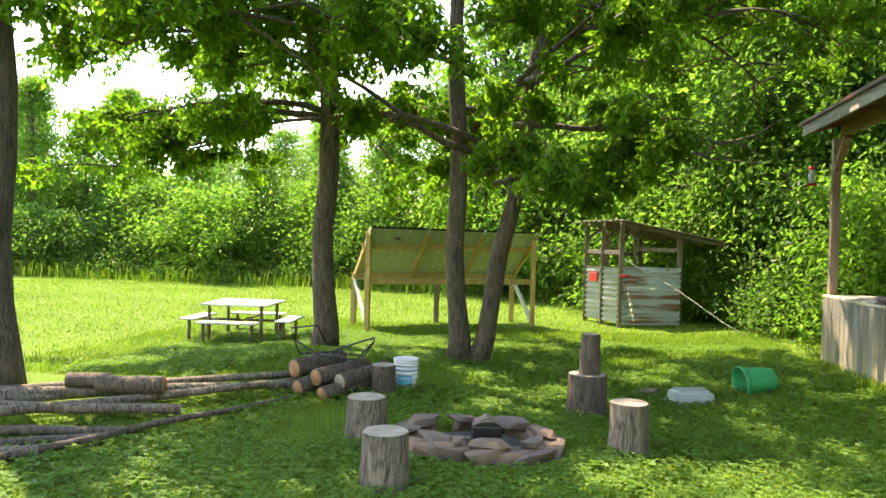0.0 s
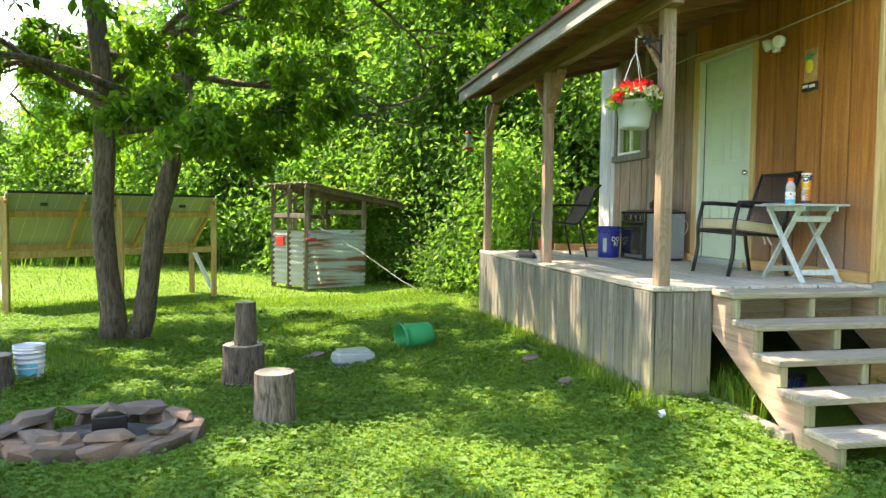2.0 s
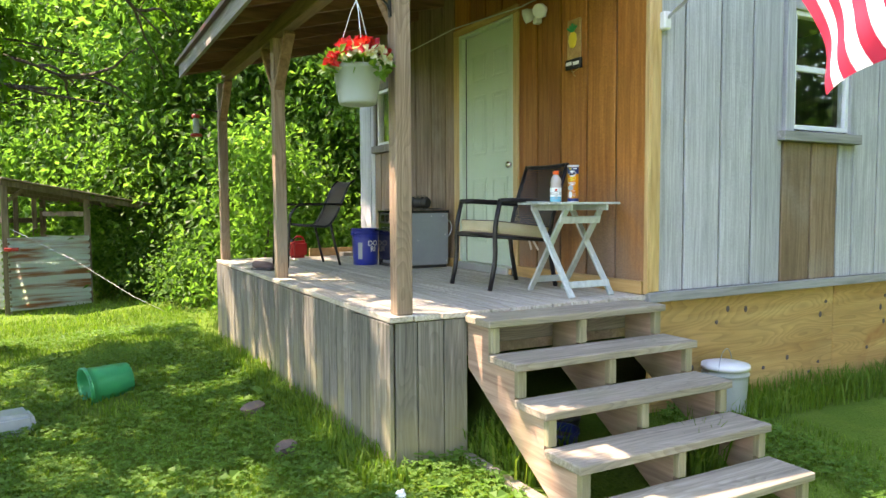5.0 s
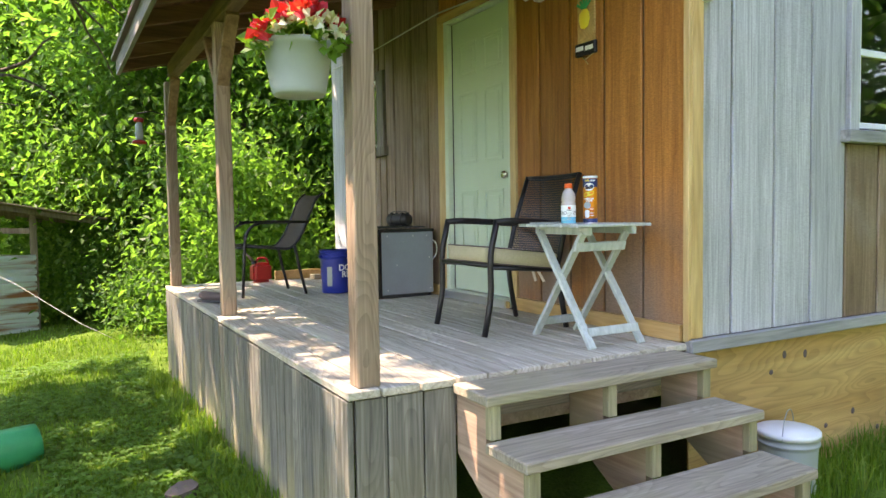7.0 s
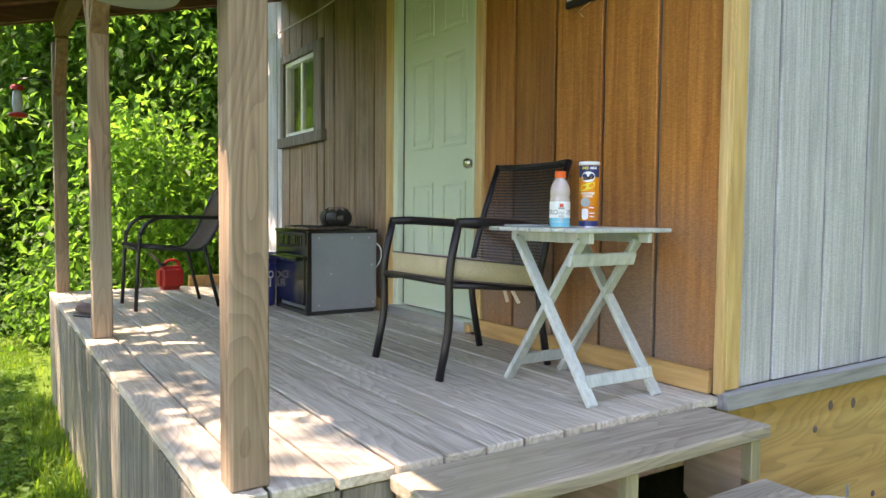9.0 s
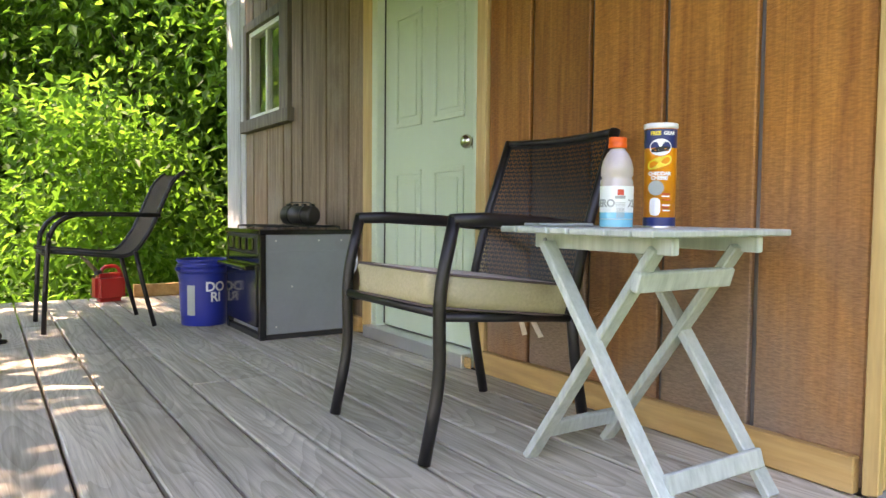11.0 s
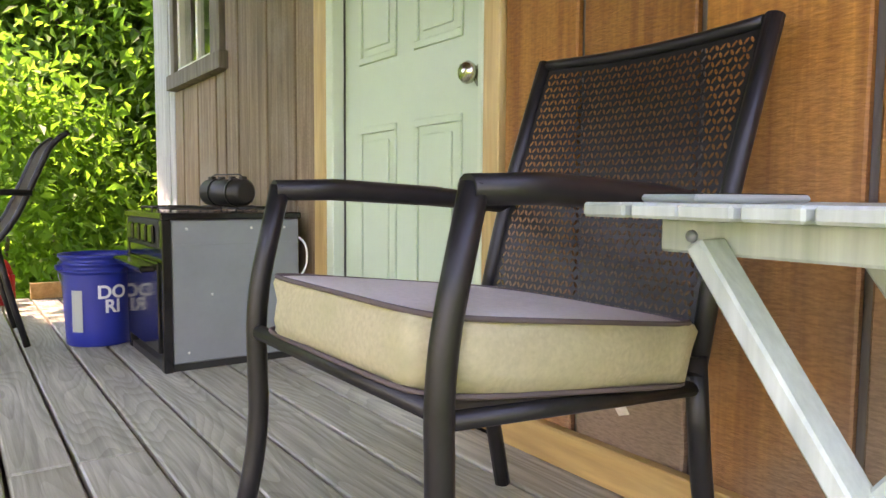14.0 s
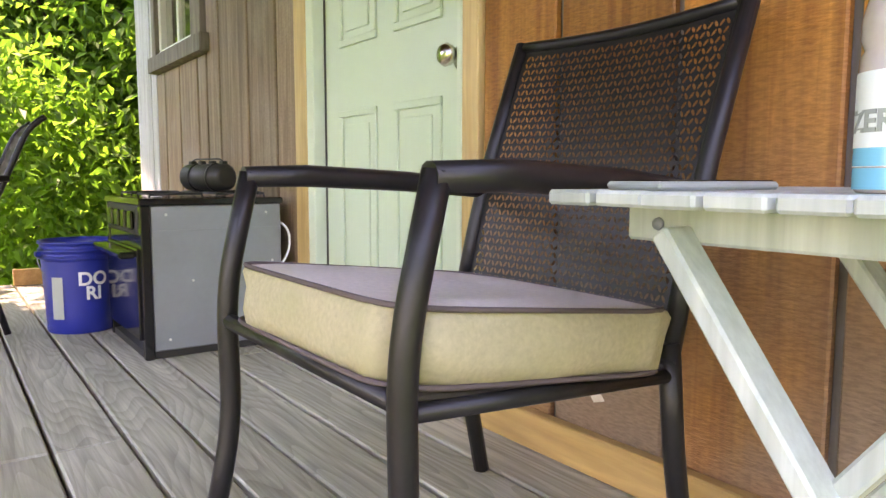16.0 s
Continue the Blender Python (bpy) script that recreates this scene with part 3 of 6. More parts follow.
# ---- deck ----
deck = structure("deck_floor", "weathered grey wooden porch deck boards", "deck")
rng = random.Random(11)
lines = (4.17, 4.31, 4.475, 4.638, 4.782, 4.92, 5.053, 5.205, 5.333, 5.468, 5.625, 5.78, 5.935)
for x0, x1 in zip(lines, lines[1:]):
    cut = rng.choice([8.7, 9.3, 9.9, None, 10.4])
    spans = [(DY0 - 0.015, DY1)] if cut is None else [(DY0 - 0.015, cut - 0.003), (cut + 0.003, DY1)]
    for y0, y1 in spans:
        dz = rng.uniform(-0.003, 0.0)
        board("deck_board", (x0 + 0.005, x1 - 0.005, y0, y1, DZ - 0.032 + dz, DZ + dz), DECK_Y, deck)
jo = structure("deck_frame", "treated joists carrying the porch deck", "deck")
# The joist at 4.207 is added to stop light showing through the edge gap.
for x in (4.207, 4.25, 4.8, 5.35, 5.88):
    box_part("joist", (x, x + 0.04, 6.98, 11.5, 0.78, 0.936), STRING, jo)
# Unseen sheet, added below the joists so no lit ground shows through the gaps.
box_part("sub_frame", (4.215, 5.92, 6.99, 11.5, 0.70, 0.775), STRING, jo, "added unseen sheet that keeps the deck gaps dark")
box_part("rim_joist", (4.25, 5.93, 6.935, 6.975, 0.77, 0.936), TREAD_X, jo, "greenish rim joist")
skirt = structure("deck_skirting", "weathered grey vertical skirting boards round the porch", "skirting")
y = DY0 - 0.005
k = 0
while y < DY1 - 0.03:
    w = rng.choice([0.138, 0.14, 0.142, 0.12])
    y1 = min(y + w, DY1)
    off = rng.uniform(0, 0.006)
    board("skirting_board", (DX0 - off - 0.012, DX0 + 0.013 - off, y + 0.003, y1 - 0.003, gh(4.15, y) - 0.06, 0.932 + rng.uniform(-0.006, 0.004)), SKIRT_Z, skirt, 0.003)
    y = y1
for x0, x1 in ((DX0 + 0.015, 4.335), (4.335, 4.49), (4.49, 4.635)):
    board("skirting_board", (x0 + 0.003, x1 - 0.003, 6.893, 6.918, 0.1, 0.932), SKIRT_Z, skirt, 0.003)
box_part("edge_board", (5.2, 5.93, 11.47, 11.51, DZ + 0.001, 1.06), PINE_Y, deck, "low pine edge board")
box_part("edge_board", (5.55, 5.93, 11.3, 11.46, DZ + 0.001, 1.01), TREAD_X, deck, "loose low plank")

# ---- steps ----
steps = thing("porch_steps", pose(0, 0, 0), "five open weathered wooden steps up to the porch", "steps")
FR, ZT = (6.64, 6.40, 6.16, 5.92, 5.68), (0.95, 0.775, 0.6, 0.43, 0.262)
prof = [(6.9, ZT[0] - 0.04)]
for f, z, z2 in zip(FR, ZT, ZT[1:] + (0.1,)):
    prof += [(f + 0.045, z - 0.04), (f + 0.045, z2 - 0.04)]
prof = prof[:-1] + [(FR[4] + 0.045, 0.06), (5.95, 0.06), (6.9, 0.66)]
for x in (4.66, 5.23, 5.785):
    bm = bmesh.new()
    a = [bm.verts.new((x - 0.019, y, z)) for y, z in prof]
    b = [bm.verts.new((x + 0.019, y, z)) for y, z in prof]
    bm.faces.new(a), bm.faces.new(b[::-1])
    for i in range(len(a)):
        bm.faces.new((a[i], b[i], b[(i + 1) % len(a)], a[(i + 1) % len(a)]))
    part("stringer", bm, STRING, steps, "pinkish treated stringer")
    for f, z, z2 in zip(FR, ZT, ZT[1:] + (0.1,)):
        part("cleat", bx(bmesh.new(), x - 0.024, x + 0.024, f + 0.006, f + 0.044, max(z2 + 0.002, 0.05), z - 0.041), CLEAT, steps, "", 0.003)
for i, (f, z) in enumerate(zip(FR, ZT)):
    part("tread", bx(bmesh.new(), 4.612, 5.835, f - 0.01, f + 0.25 if i else 6.882, z - 0.04, z), TREAD_X, steps, "", 0.005)
tagged(box_part("landscape_timber", (4.575, 4.635, 6.04, 6.885, gh(4.5, 6.5) - 0.07, 0.205), TREAD_X, None, "", 0.008), "weathered timber edging beside the steps", "timber")

# ---- door ----
door = structure("door_1", "closed pale green six-panel entry door", "door")
sl = bx(bmesh.new(), WX + 0.03, WX + 0.07, 8.408, 9.206, 1.035, 3.035)
part("door_slab", sl, DOOR, door, "", 0.003)
for z0, z1 in ((1.22, 1.78), (1.98, 2.5), (2.62, 2.86)):
    for y0, y1 in ((8.52, 8.755), (8.855, 9.09)):
        bm = bmesh.new()
        for a, b, c, d in ((y0, y1, z0, z0 + 0.022), (y0, y1, z1 - 0.022, z1), (y0, y0 + 0.022, z0 + 0.022, z1 - 0.022), (y1 - 0.022, y1, z0 + 0.022, z1 - 0.022)):
            bx(bm, WX + 0.022, WX + 0.031, a, b, c, d)
        bx(bm, WX + 0.024, WX + 0.0305, y0 + 0.045, y1 - 0.045, z0 + 0.045, z1 - 0.045)
        part("door_panel", bm, DOOR, door, "", 0.0025)
part("door_knob", lathe(bmesh.new(), [(0, 0), (0.032, 0), (0.032, 0.006), (0.013, 0.012), (0.012, 0.03), (0.026, 0.04), (0.029, 0.052), (0.022, 0.064), (0, 0.066)], 20), CHROME, door, "brushed nickel door knob").matrix_world = pose(WX + 0.029, 8.435, 1.868, 0, -90)
box_part("jamb", (WX - 0.012, WX + 0.075, 9.208, 9.261, 0.98, 3.04), JAMB, door, "pale green jamb")
box_part("jamb", (WX - 0.012, WX + 0.075, 8.385, 8.406, 0.98, 3.04), JAMB, door, "pale green jamb")
box_part("jamb", (WX - 0.012, WX + 0.075, 8.385, 9.261, 3.042, 3.062), JAMB, door, "pale green head jamb")
box_part("threshold", (WX - 0.06, WX + 0.08, 8.4, 9.258, 0.972, 1.03), ALU, door, "worn metal threshold")
part("weather_strip", bx(bmesh.new(), WX + 0.0295, WX + 0.034, 9.192, 9.207, 1.04, 3.035), BLACKRUBBER, door, "dark weather strip")
box_part("casing", (WX - 0.012, WX + 0.018, 8.322, 8.384, 0.975, 3.065), PINE_Z, door, "pine door casing")
box_part("casing", (WX - 0.012, WX + 0.018, 9.262, 9.36, 0.975, 3.065), PINE_Z, door, "pine door casing")
box_part("casing", (WX - 0.014, WX + 0.018, 8.322, 9.36, 3.067, 3.125), PINE_Y, door, "pine head casing")
box_part("foam_patch", (WX - 0.045, WX - 0.031, 8.365, 8.43, 0.975, 1.02), PLY, door, "orange foam patch", 0.006)

# ---- windows ----
win1 = structure("window_1", "small sliding window with white vinyl frame on the porch", "window")


def vinyl(parent, axis, a0, a1, z0, z1, plane, split):
    """A vinyl window: frame, a middle bar and two panes."""
    def bb(u0, u1, w0, w1, d0, d1):
        return bx(bmesh.new(), plane + d0, plane + d1, u0, u1, w0, w1) if axis == "y" else bx(bmesh.new(), u0, u1, plane + d0, plane + d1, w0, w1)
    f = 0.035
    for q in ((a0, a1, z0, z0 + f), (a0, a1, z1 - f, z1), (a0, a0 + f, z0 + f, z1 - f), (a1 - f, a1, z0 + f, z1 - f)):
        part("window_frame", bb(*q, 0.0, 0.07), VINYL, parent, "white vinyl frame", 0.004)
    if split == "v":
        m = (a0 + a1) / 2
        part("window_bar", bb(m - 0.018, m + 0.018, z0 + f, z1 - f, 0.012, 0.05), VINYL, parent, "", 0.003)
        panes = ((a0 + f, m - 0.018, z0 + f, z1 - f), (m + 0.018, a1 - f, z0 + f, z1 - f))
    else:
        m = (z0 + z1) / 2 + 0.02
        part("window_bar", bb(a0 + f, a1 - f, m - 0.02, m + 0.02, 0.012, 0.05), VINYL, parent, "", 0.003)
        panes = ((a0 + f, a1 - f, z0 + f, m - 0.02), (a0 + f, a1 - f, m + 0.02, z1 - f))
    for i, q in enumerate(panes):
        p = part("pane", bb(*q, 0.03 + 0.004 * i, 0.034 + 0.004 * i), GLASS, parent, "clear glass pane")
        p.visible_shadow = False


vinyl(win1, "y", 10.53, 11.19, 2.23, 2.85, WX + 0.0, "v")
for q in ((10.38, 10.528, 2.23, 2.915), (11.192, 11.262, 2.23, 2.915)):
    box_part("window_trim", (WX - 0.022, WX + 0.02, *q), BROWN_TRIM, win1, "grey-brown window trim")
box_part("window_trim", (WX - 0.022, WX + 0.02, 10.529, 11.191, 2.852, 2.915), BROWN_TRIM, win1, "grey-brown window trim")
box_part("window_sill", (WX - 0.045, WX + 0.02, 10.32, 11.275, 2.145, 2.227), BROWN_TRIM, win1, "grey-brown sill")
win2 = structure("window_2", "white vinyl sash window in the grey side wall", "window")
vinyl(win2, "x", 7.30, 7.945, 2.065, 2.9, WY - 0.004, "h")
for q in ((7.21, 7.297), (7.948, 8.03)):
    box_part("window_trim", (*q, WY - 0.022, WY + 0.02, 2.05, 2.96), GREY_Z, win2, "grey window trim")
box_part("window_trim", (7.298, 7.947, WY - 0.022, WY + 0.02, 2.902, 2.96), GREY_Z, win2, "grey window trim")
box_part("window_sill", (7.15, 8.04, WY - 0.06, WY + 0.02, 1.98, 2.048), GREY_TRIM, win2, "grey sill board")

# ---- porch furniture ----
def tubes(name, paths, r, material, parent, label="", n=10):
    for p in paths:
        part(name, tube(bmesh.new(), p, r, n), material, parent, label)


armchair = thing("armchair", pose(5.485, 7.85, DZ), "dark bronze metal patio armchair with beige seat cushion", "chair")
HW, HB = 0.26, 0.245
for s in (-1, 1):
    y = s * HW - 0.01
    part("front_leg", tube(bmesh.new(), round_path([(-0.28, y, 0), (-0.236, y, 0.2), (-0.24, y, 0.42), (-0.196, y, 0.604)], 0.07), 0.0165, 12), BLACKMETAL, armchair)
    part("armrest", tube(bmesh.new(), [(-0.206, y, 0.598), (-0.1, y, 0.6), (0.1, y * 0.98, 0.59), (0.29, y * 0.96, 0.572)], [0.017, 0.019, 0.019, 0.016], 12), BLACKMETAL, armchair)
    part("back_leg", tube(bmesh.new(), round_path([(0.276, s * HB - 0.005, 0), (0.235, s * HB - 0.005, 0.2), (0.215, s * HB - 0.005, 0.37)], 0.05), 0.016, 12), BLACKMETAL, armchair)
    part("back_post", tube(bmesh.new(), round_path([(0.215, s * HB - 0.005, 0.34), (0.272, s * HB - 0.005, 0.57), (0.377, s * 0.246 - 0.006, 0.862)], 0.1), 0.015, 12), BLACKMETAL, armchair)
    part("side_rail", tube(bmesh.new(), [(-0.238, y, 0.36), (0.215, s * HB - 0.005, 0.322)], 0.011, 10), BLACKMETAL, armchair)
part("front_rail", tube(bmesh.new(), [(-0.238, -HW, 0.37), (-0.238, HW, 0.37)], 0.0125, 10), BLACKMETAL, armchair)
part("rear_rail", tube(bmesh.new(), [(0.215, -HB - 0.005, 0.335), (0.215, HB - 0.005, 0.335)], 0.013, 10), BLACKMETAL, armchair)
part("seat_sling", bar(bmesh.new(), (-0.232, 0, 0.366), (0.21, 0, 0.322), 2 * HB - 0.01, 0.012), SLING, armchair, "", 0.004)


def back_at(u, v):
    """A point of the punched back: u across, v up, both 0 to 1."""
    z = 0.39 + v * 0.462
    x = 0.222 + 0.112 * v + 0.036 * v * v + 0.014 * math.sin(math.pi * u) + 0.004
    return Vector((x, (-HB + 0.012 + u * (2 * HB - 0.024)) * (1 + 0.005 * v) - 0.005, z - 0.006 * math.sin(math.pi * u) * v))


bm = bmesh.new()
NU, NV = 44, 34
for i in range(NU):
    for j in range(NV):
        border = i in (0, NU - 1) or j in (0, NV - 1)
        c = [(i, j), (i + 1, j), (i + 1, j + 1), (i, j + 1)]
        if border:
            bm.faces.new([bm.verts.new(back_at(a / NU, b / NV)) for a, b in c])
            continue
        ang = math.pi / 4 if (i + j) % 2 else -math.pi / 4
        outer, inner_ = [], []
        for k in range(8):
            t = -0.75 * math.pi + k * math.pi / 4
            q = max(abs(math.cos(t)), abs(math.sin(t)))
            outer.append(bm.verts.new(back_at((i + 0.5 + 0.5 * math.cos(t) / q) / NU, (j + 0.5 + 0.5 * math.sin(t) / q) / NV)))
            ex, ey = 0.5 * math.cos(t - ang), 0.22 * math.sin(t - ang)
            inner_.append(bm.verts.new(back_at((i + 0.5 + ex * math.cos(ang) - ey * math.sin(ang)) / NU, (j + 0.5 + ex * math.sin(ang) + ey * math.cos(ang)) / NV)))
        for k in range(8):
            bm.faces.new((outer[k], outer[(k + 1) % 8], inner_[(k + 1) % 8], inner_[k]))
part("backrest", bm, BLACKMETAL, armchair, "punched metal lattice back")
part("top_rail", tube(bmesh.new(), [back_at(u / 8, 1.0) + Vector((0, 0, 0.004)) for u in range(9)], 0.011, 8), BLACKMETAL, armchair)
part("bottom_rail", tube(bmesh.new(), [back_at(u / 8, 0.0) for u in range(9)], 0.01, 8), BLACKMETAL, armchair)


def pillow_block(x0, x1, y0, y1, z0, z1, sag=0.022, wrinkle=0.013):
    """A stuffed square cushion with soft edges and creased sides."""
    bm = bmesh.new()
    cx, cy, hx, hy = (x0 + x1) / 2, (y0 + y1) / 2, (x1 - x0) / 2, (y1 - y0) / 2
    prof = [(0.0, 0.0), (0.8, 0.0), (0.97, 0.06), (1.0, 0.3), (1.01, 0.55), (1.0, 0.85), (0.975, 0.97), (0.93, 1.0), (0.6, 1.03), (0.3, 1.05), (0.0, 1.06)]
    n = 72
    rings = []
    for r, h in prof:
        ring = []
        for k in range(n):
            t = 2 * math.pi * k / n
            e = 0.26
            c, s = math.cos(t), math.sin(t)
            px = math.copysign(abs(c) ** e, c)
            py = math.copysign(abs(s) ** e, s)
            w = 1 + (wrinkle / hx) * noise.noise(Vector((px * 6, py * 6, h * 1.2))) * (1 if 0.02 < h < 1 else 0.2)
            p = Vector((cx + px * hx * r * w, cy + py * hy * r * w, z0 + (z1 - z0) * h - (sag * (abs(px * py) ** 3) if h > 0.9 else 0)))
            ring.append(bm.verts.new(p))
        rings.append(ring)
    for a, b in zip(rings, rings[1:]):
        for k in range(n):
            f = bm.faces.new((a[k], a[(k + 1) % n], b[(k + 1) % n], b[k]))
            f.smooth = True
    bmesh.ops.remove_doubles(bm, verts=bm.verts[:], dist=0.0004)
    return bm


cushion = thing("seat_cushion", pose(5.47, 7.832, DZ + 0.36, 0, 6.6, 0), "thick beige woven seat cushion with dark piping on the armchair", "cushion")
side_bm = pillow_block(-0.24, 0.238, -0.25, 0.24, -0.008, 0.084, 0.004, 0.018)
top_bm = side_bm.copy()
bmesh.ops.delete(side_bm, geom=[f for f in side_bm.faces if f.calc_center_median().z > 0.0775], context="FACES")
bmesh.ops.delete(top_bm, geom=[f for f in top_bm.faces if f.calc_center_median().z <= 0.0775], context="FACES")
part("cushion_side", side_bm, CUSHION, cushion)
part("cushion_top", top_bm, CUSHION_TOP, cushion, "cushion top, paler than the sides")
for zz, lab in ((0.081, "dark seam piping"), (-0.003, "dark seam piping")):
    pts = []
    for k in range(73):
        t = 2 * math.pi * k / 72
        c, s = math.cos(t), math.sin(t)
        pts.append((-0.0025 + math.copysign(abs(c) ** 0.26, c) * 0.2345, math.copysign(abs(s) ** 0.26, s) * 0.242 - 0.005, zz))
    part("piping", tube(bmesh.new(), pts, 0.0035, 6), PIPING, cushion, lab)

for y, lean in ((-0.07, 0.05), (-0.03, 0.02)):
    part("tie", bar(bmesh.new(), (0.2, y, 0.004), (0.2 + lean, y - 0.03, -0.085), 0.022, 0.002, (1, 0, 0)), CUSHION_TOP, cushion, "pale cloth tie hanging down", 0.0005)

# folding table
table = thing("folding_table", pose(5.632, 7.265, DZ), "small white-washed wooden folding table with crossed legs", "table")
for i in range(8):
    y = -0.215 + i * 0.0595
    part("slat", bx(bmesh.new(), -0.243 - 0.004 * (i % 3), 0.226 + 0.003 * (i % 2), y, y + 0.055, 0.571, 0.586), WHITEWOOD, table, "", 0.003)
for x in (-0.155, 0.13):
    part("apron", bx(bmesh.new(), x - 0.011, x + 0.011, -0.2, 0.22, 0.534, 0.57), WHITEWOOD, table, "", 0.003)
for x, a, b in ((-0.176, -0.25, 0.15), (0.135, -0.25, 0.15)):
    part("leg", bar(bmesh.new(), (x - 0.012, a, 0.0), (x - 0.012, b, 0.548), 0.02, 0.042, (1, 0, 0)), WHITEWOOD, table, "", 0.003)
for x, a, b in ((-0.165, 0.235, -0.155), (0.108, 0.235, -0.155)):
    part("leg", bar(bmesh.new(), (x + 0.008, a, 0.0), (x + 0.008, b, 0.548), 0.02, 0.042, (1, 0, 0)), WHITEWOOD, table, "", 0.003)
part("stretcher", bar(bmesh.new(), (-0.18, -0.212, 0.075), (0.135, -0.212, 0.075), 0.018, 0.042, (0, 0.3, 1)), WHITEWOOD, table, "", 0.003)
part("stretcher", bar(bmesh.new(), (-0.157, 0.196, 0.075), (0.105, 0.196, 0.075), 0.018, 0.042, (0, -0.3, 1)), WHITEWOOD, table, "", 0.003)
part("stretcher", bar(bmesh.new(), (-0.185, -0.122, 0.475), (0.135, -0.122, 0.475), 0.018, 0.045, (0, -0.3, 1)), WHITEWOOD, table, "", 0.003)
for x, z, y in ((-0.1985, 0.29, -0.03), (0.1565, 0.29, -0.02), (-0.1665, 0.552, 0.18)):
    part("bolt", lathe(bmesh.new(), [(0, 0), (0.007, 0), (0.006, 0.003), (0, 0.004)], 10), STEEL, table, "steel bolt").matrix_local = pose(x, y, z, 0, -90)


def words(text, size, material, parent, name="lettering", bend=0.0, m=None, label="", bold=0.0):
    """Flat letters, or bent round an upright cylinder of radius bend."""
    cu = bpy.data.curves.new("words", "FONT")
    cu.body, cu.size, cu.align_x, cu.align_y, cu.extrude, cu.offset = text, size, "CENTER", "CENTER", 0.0004, bold
    tmp = new("words", cu)
    dg = bpy.context.evaluated_depsgraph_get()
    me = bpy.data.meshes.new_from_object(tmp.evaluated_get(dg))
    bpy.data.objects.remove(tmp)
    if bend:
        for v in me.vertices:
            a, rad = v.co.x / bend, bend + v.co.z
            v.co = (rad * math.sin(a), -rad * math.cos(a), v.co.y)
    me.materials.clear()
    me.materials.append(material)
    ob = new(name, me)
    ob.parent = parent
    ob.matrix_local = m or Matrix()
    return tagged(ob, label)


def patch(name, r, a0, a1, z0, z1, material, parent, label="", n=10):
    """A thin patch on an upright cylinder, angles in degrees from -y."""
    bm = bmesh.new()
    rows = [[bm.verts.new((r * math.sin(radians(a0 + (a1 - a0) * i / n)), -r * math.cos(radians(a0 + (a1 - a0) * i / n)), z)) for i in range(n + 1)] for z in (z0, z1)]
    for i in range(n):
        bm.faces.new((rows[0][i], rows[0][i + 1], rows[1][i + 1], rows[1][i]))
    return part(name, bm, material, parent, label)


TT = DZ + 0.5865
can = thing("snack_can", pose(5.615, 7.226, TT, 0, 0, -50), "tall orange and navy cardboard snack can on the folding table", "can")
R = 0.0355
part("can_body", lathe(bmesh.new(), [(0, 0), (R, 0), (R, 0.222), (R - 0.001, 0.224), (0, 0.224)], 40), ORANGE, can)
part("navy_band", lathe(bmesh.new(), [(R + 0.0004, 0.004), (R + 0.0004, 0.024)], 40), NAVY, can)
part("navy_band", lathe(bmesh.new(), [(R + 0.0004, 0.18), (R + 0.0004, 0.222)], 40), NAVY, can)
part("bottom_rim", lathe(bmesh.new(), [(R + 0.001, 0), (R + 0.0015, 0.003), (R + 0.0005, 0.0045)], 40), ALU, can)
part("lid", lathe(bmesh.new(), [(0, 0.232), (R - 0.002, 0.232), (R, 0.236), (R + 0.0025, 0.235), (R + 0.0025, 0.226), (R + 0.0006, 0.224)], 40), WHITEPL, can, "pale plastic lid")


def oval(name, r, ac, zc, wa, hz, material, parent, label="", tilt=0.0, power=1.0):
    """A rounded shape printed on an upright cylinder: centre and half width in degrees."""
    bm = bmesh.new()
    n = 28
    rim = []
    c = bm.verts.new((r * math.sin(radians(ac)), -r * math.cos(radians(ac)), zc))
    for k in range(n):
        t = 2 * math.pi * k / n
        u, v = math.copysign(abs(math.cos(t)) ** power, math.cos(t)), math.copysign(abs(math.sin(t)) ** power, math.sin(t))
        a = radians(ac + wa * u)
        rim.append(bm.verts.new((r * math.sin(a), -r * math.cos(a), zc + hz * v + tilt * u)))
    for k in range(n):
        bm.faces.new((rim[k], rim[(k + 1) % n], c))
    return part(name, bm, material, parent, label)


oval("logo_shape", R + 0.0012, -3, 0.147, 44, 0.012, YELLOW, can, "plain yellow logo shape", 0.008, 0.7)
oval("emblem", R + 0.0009, 0, 0.181, 40, 0.019, LETTER, can, "plain white oval emblem")
oval("emblem", R + 0.0014, 0, 0.176, 34, 0.006, BLACKRUBBER, can, "plain dark bar on the emblem", 0.003)
oval("shield", R + 0.0008, -16, 0.048, 20, 0.02, LETTER, can, "white shield shape", 0.0, 0.6)
part("ball_print", lathe(bmesh.new(), [(0, 0.0008), (0.017, 0.0006)], 24), GREYPL, can, "round grey ball print").matrix_local = pose(-0.008, -R - 0.0004, 0.09, 90)
for i, (a0, a1, z) in enumerate(((8, 40, 0.075), (8, 36, 0.07), (8, 40, 0.062), (10, 40, 0.05), (10, 34, 0.045), (12, 40, 0.038))):
    patch("print_bar", R + 0.0006, a0, a1, z, z + 0.003, LETTER if i % 2 else REDINK, can)
words("FREE", 0.012, YELLOW, can, bend=R + 0.0008, m=pose(0, 0, 0.212, 0, 0, -18), label="yellow printed word", bold=0.0004)
words("GEAR", 0.011, LETTER, can, bend=R + 0.0008, m=pose(0, 0, 0.212, 0, 0, 32), label="white printed word", bold=0.0004)
words("CHEDDAR", 0.011, LETTER, can, bend=R + 0.0008, m=pose(0, 0, 0.122, 0, 0, -2), label="white printed word", bold=0.0005)
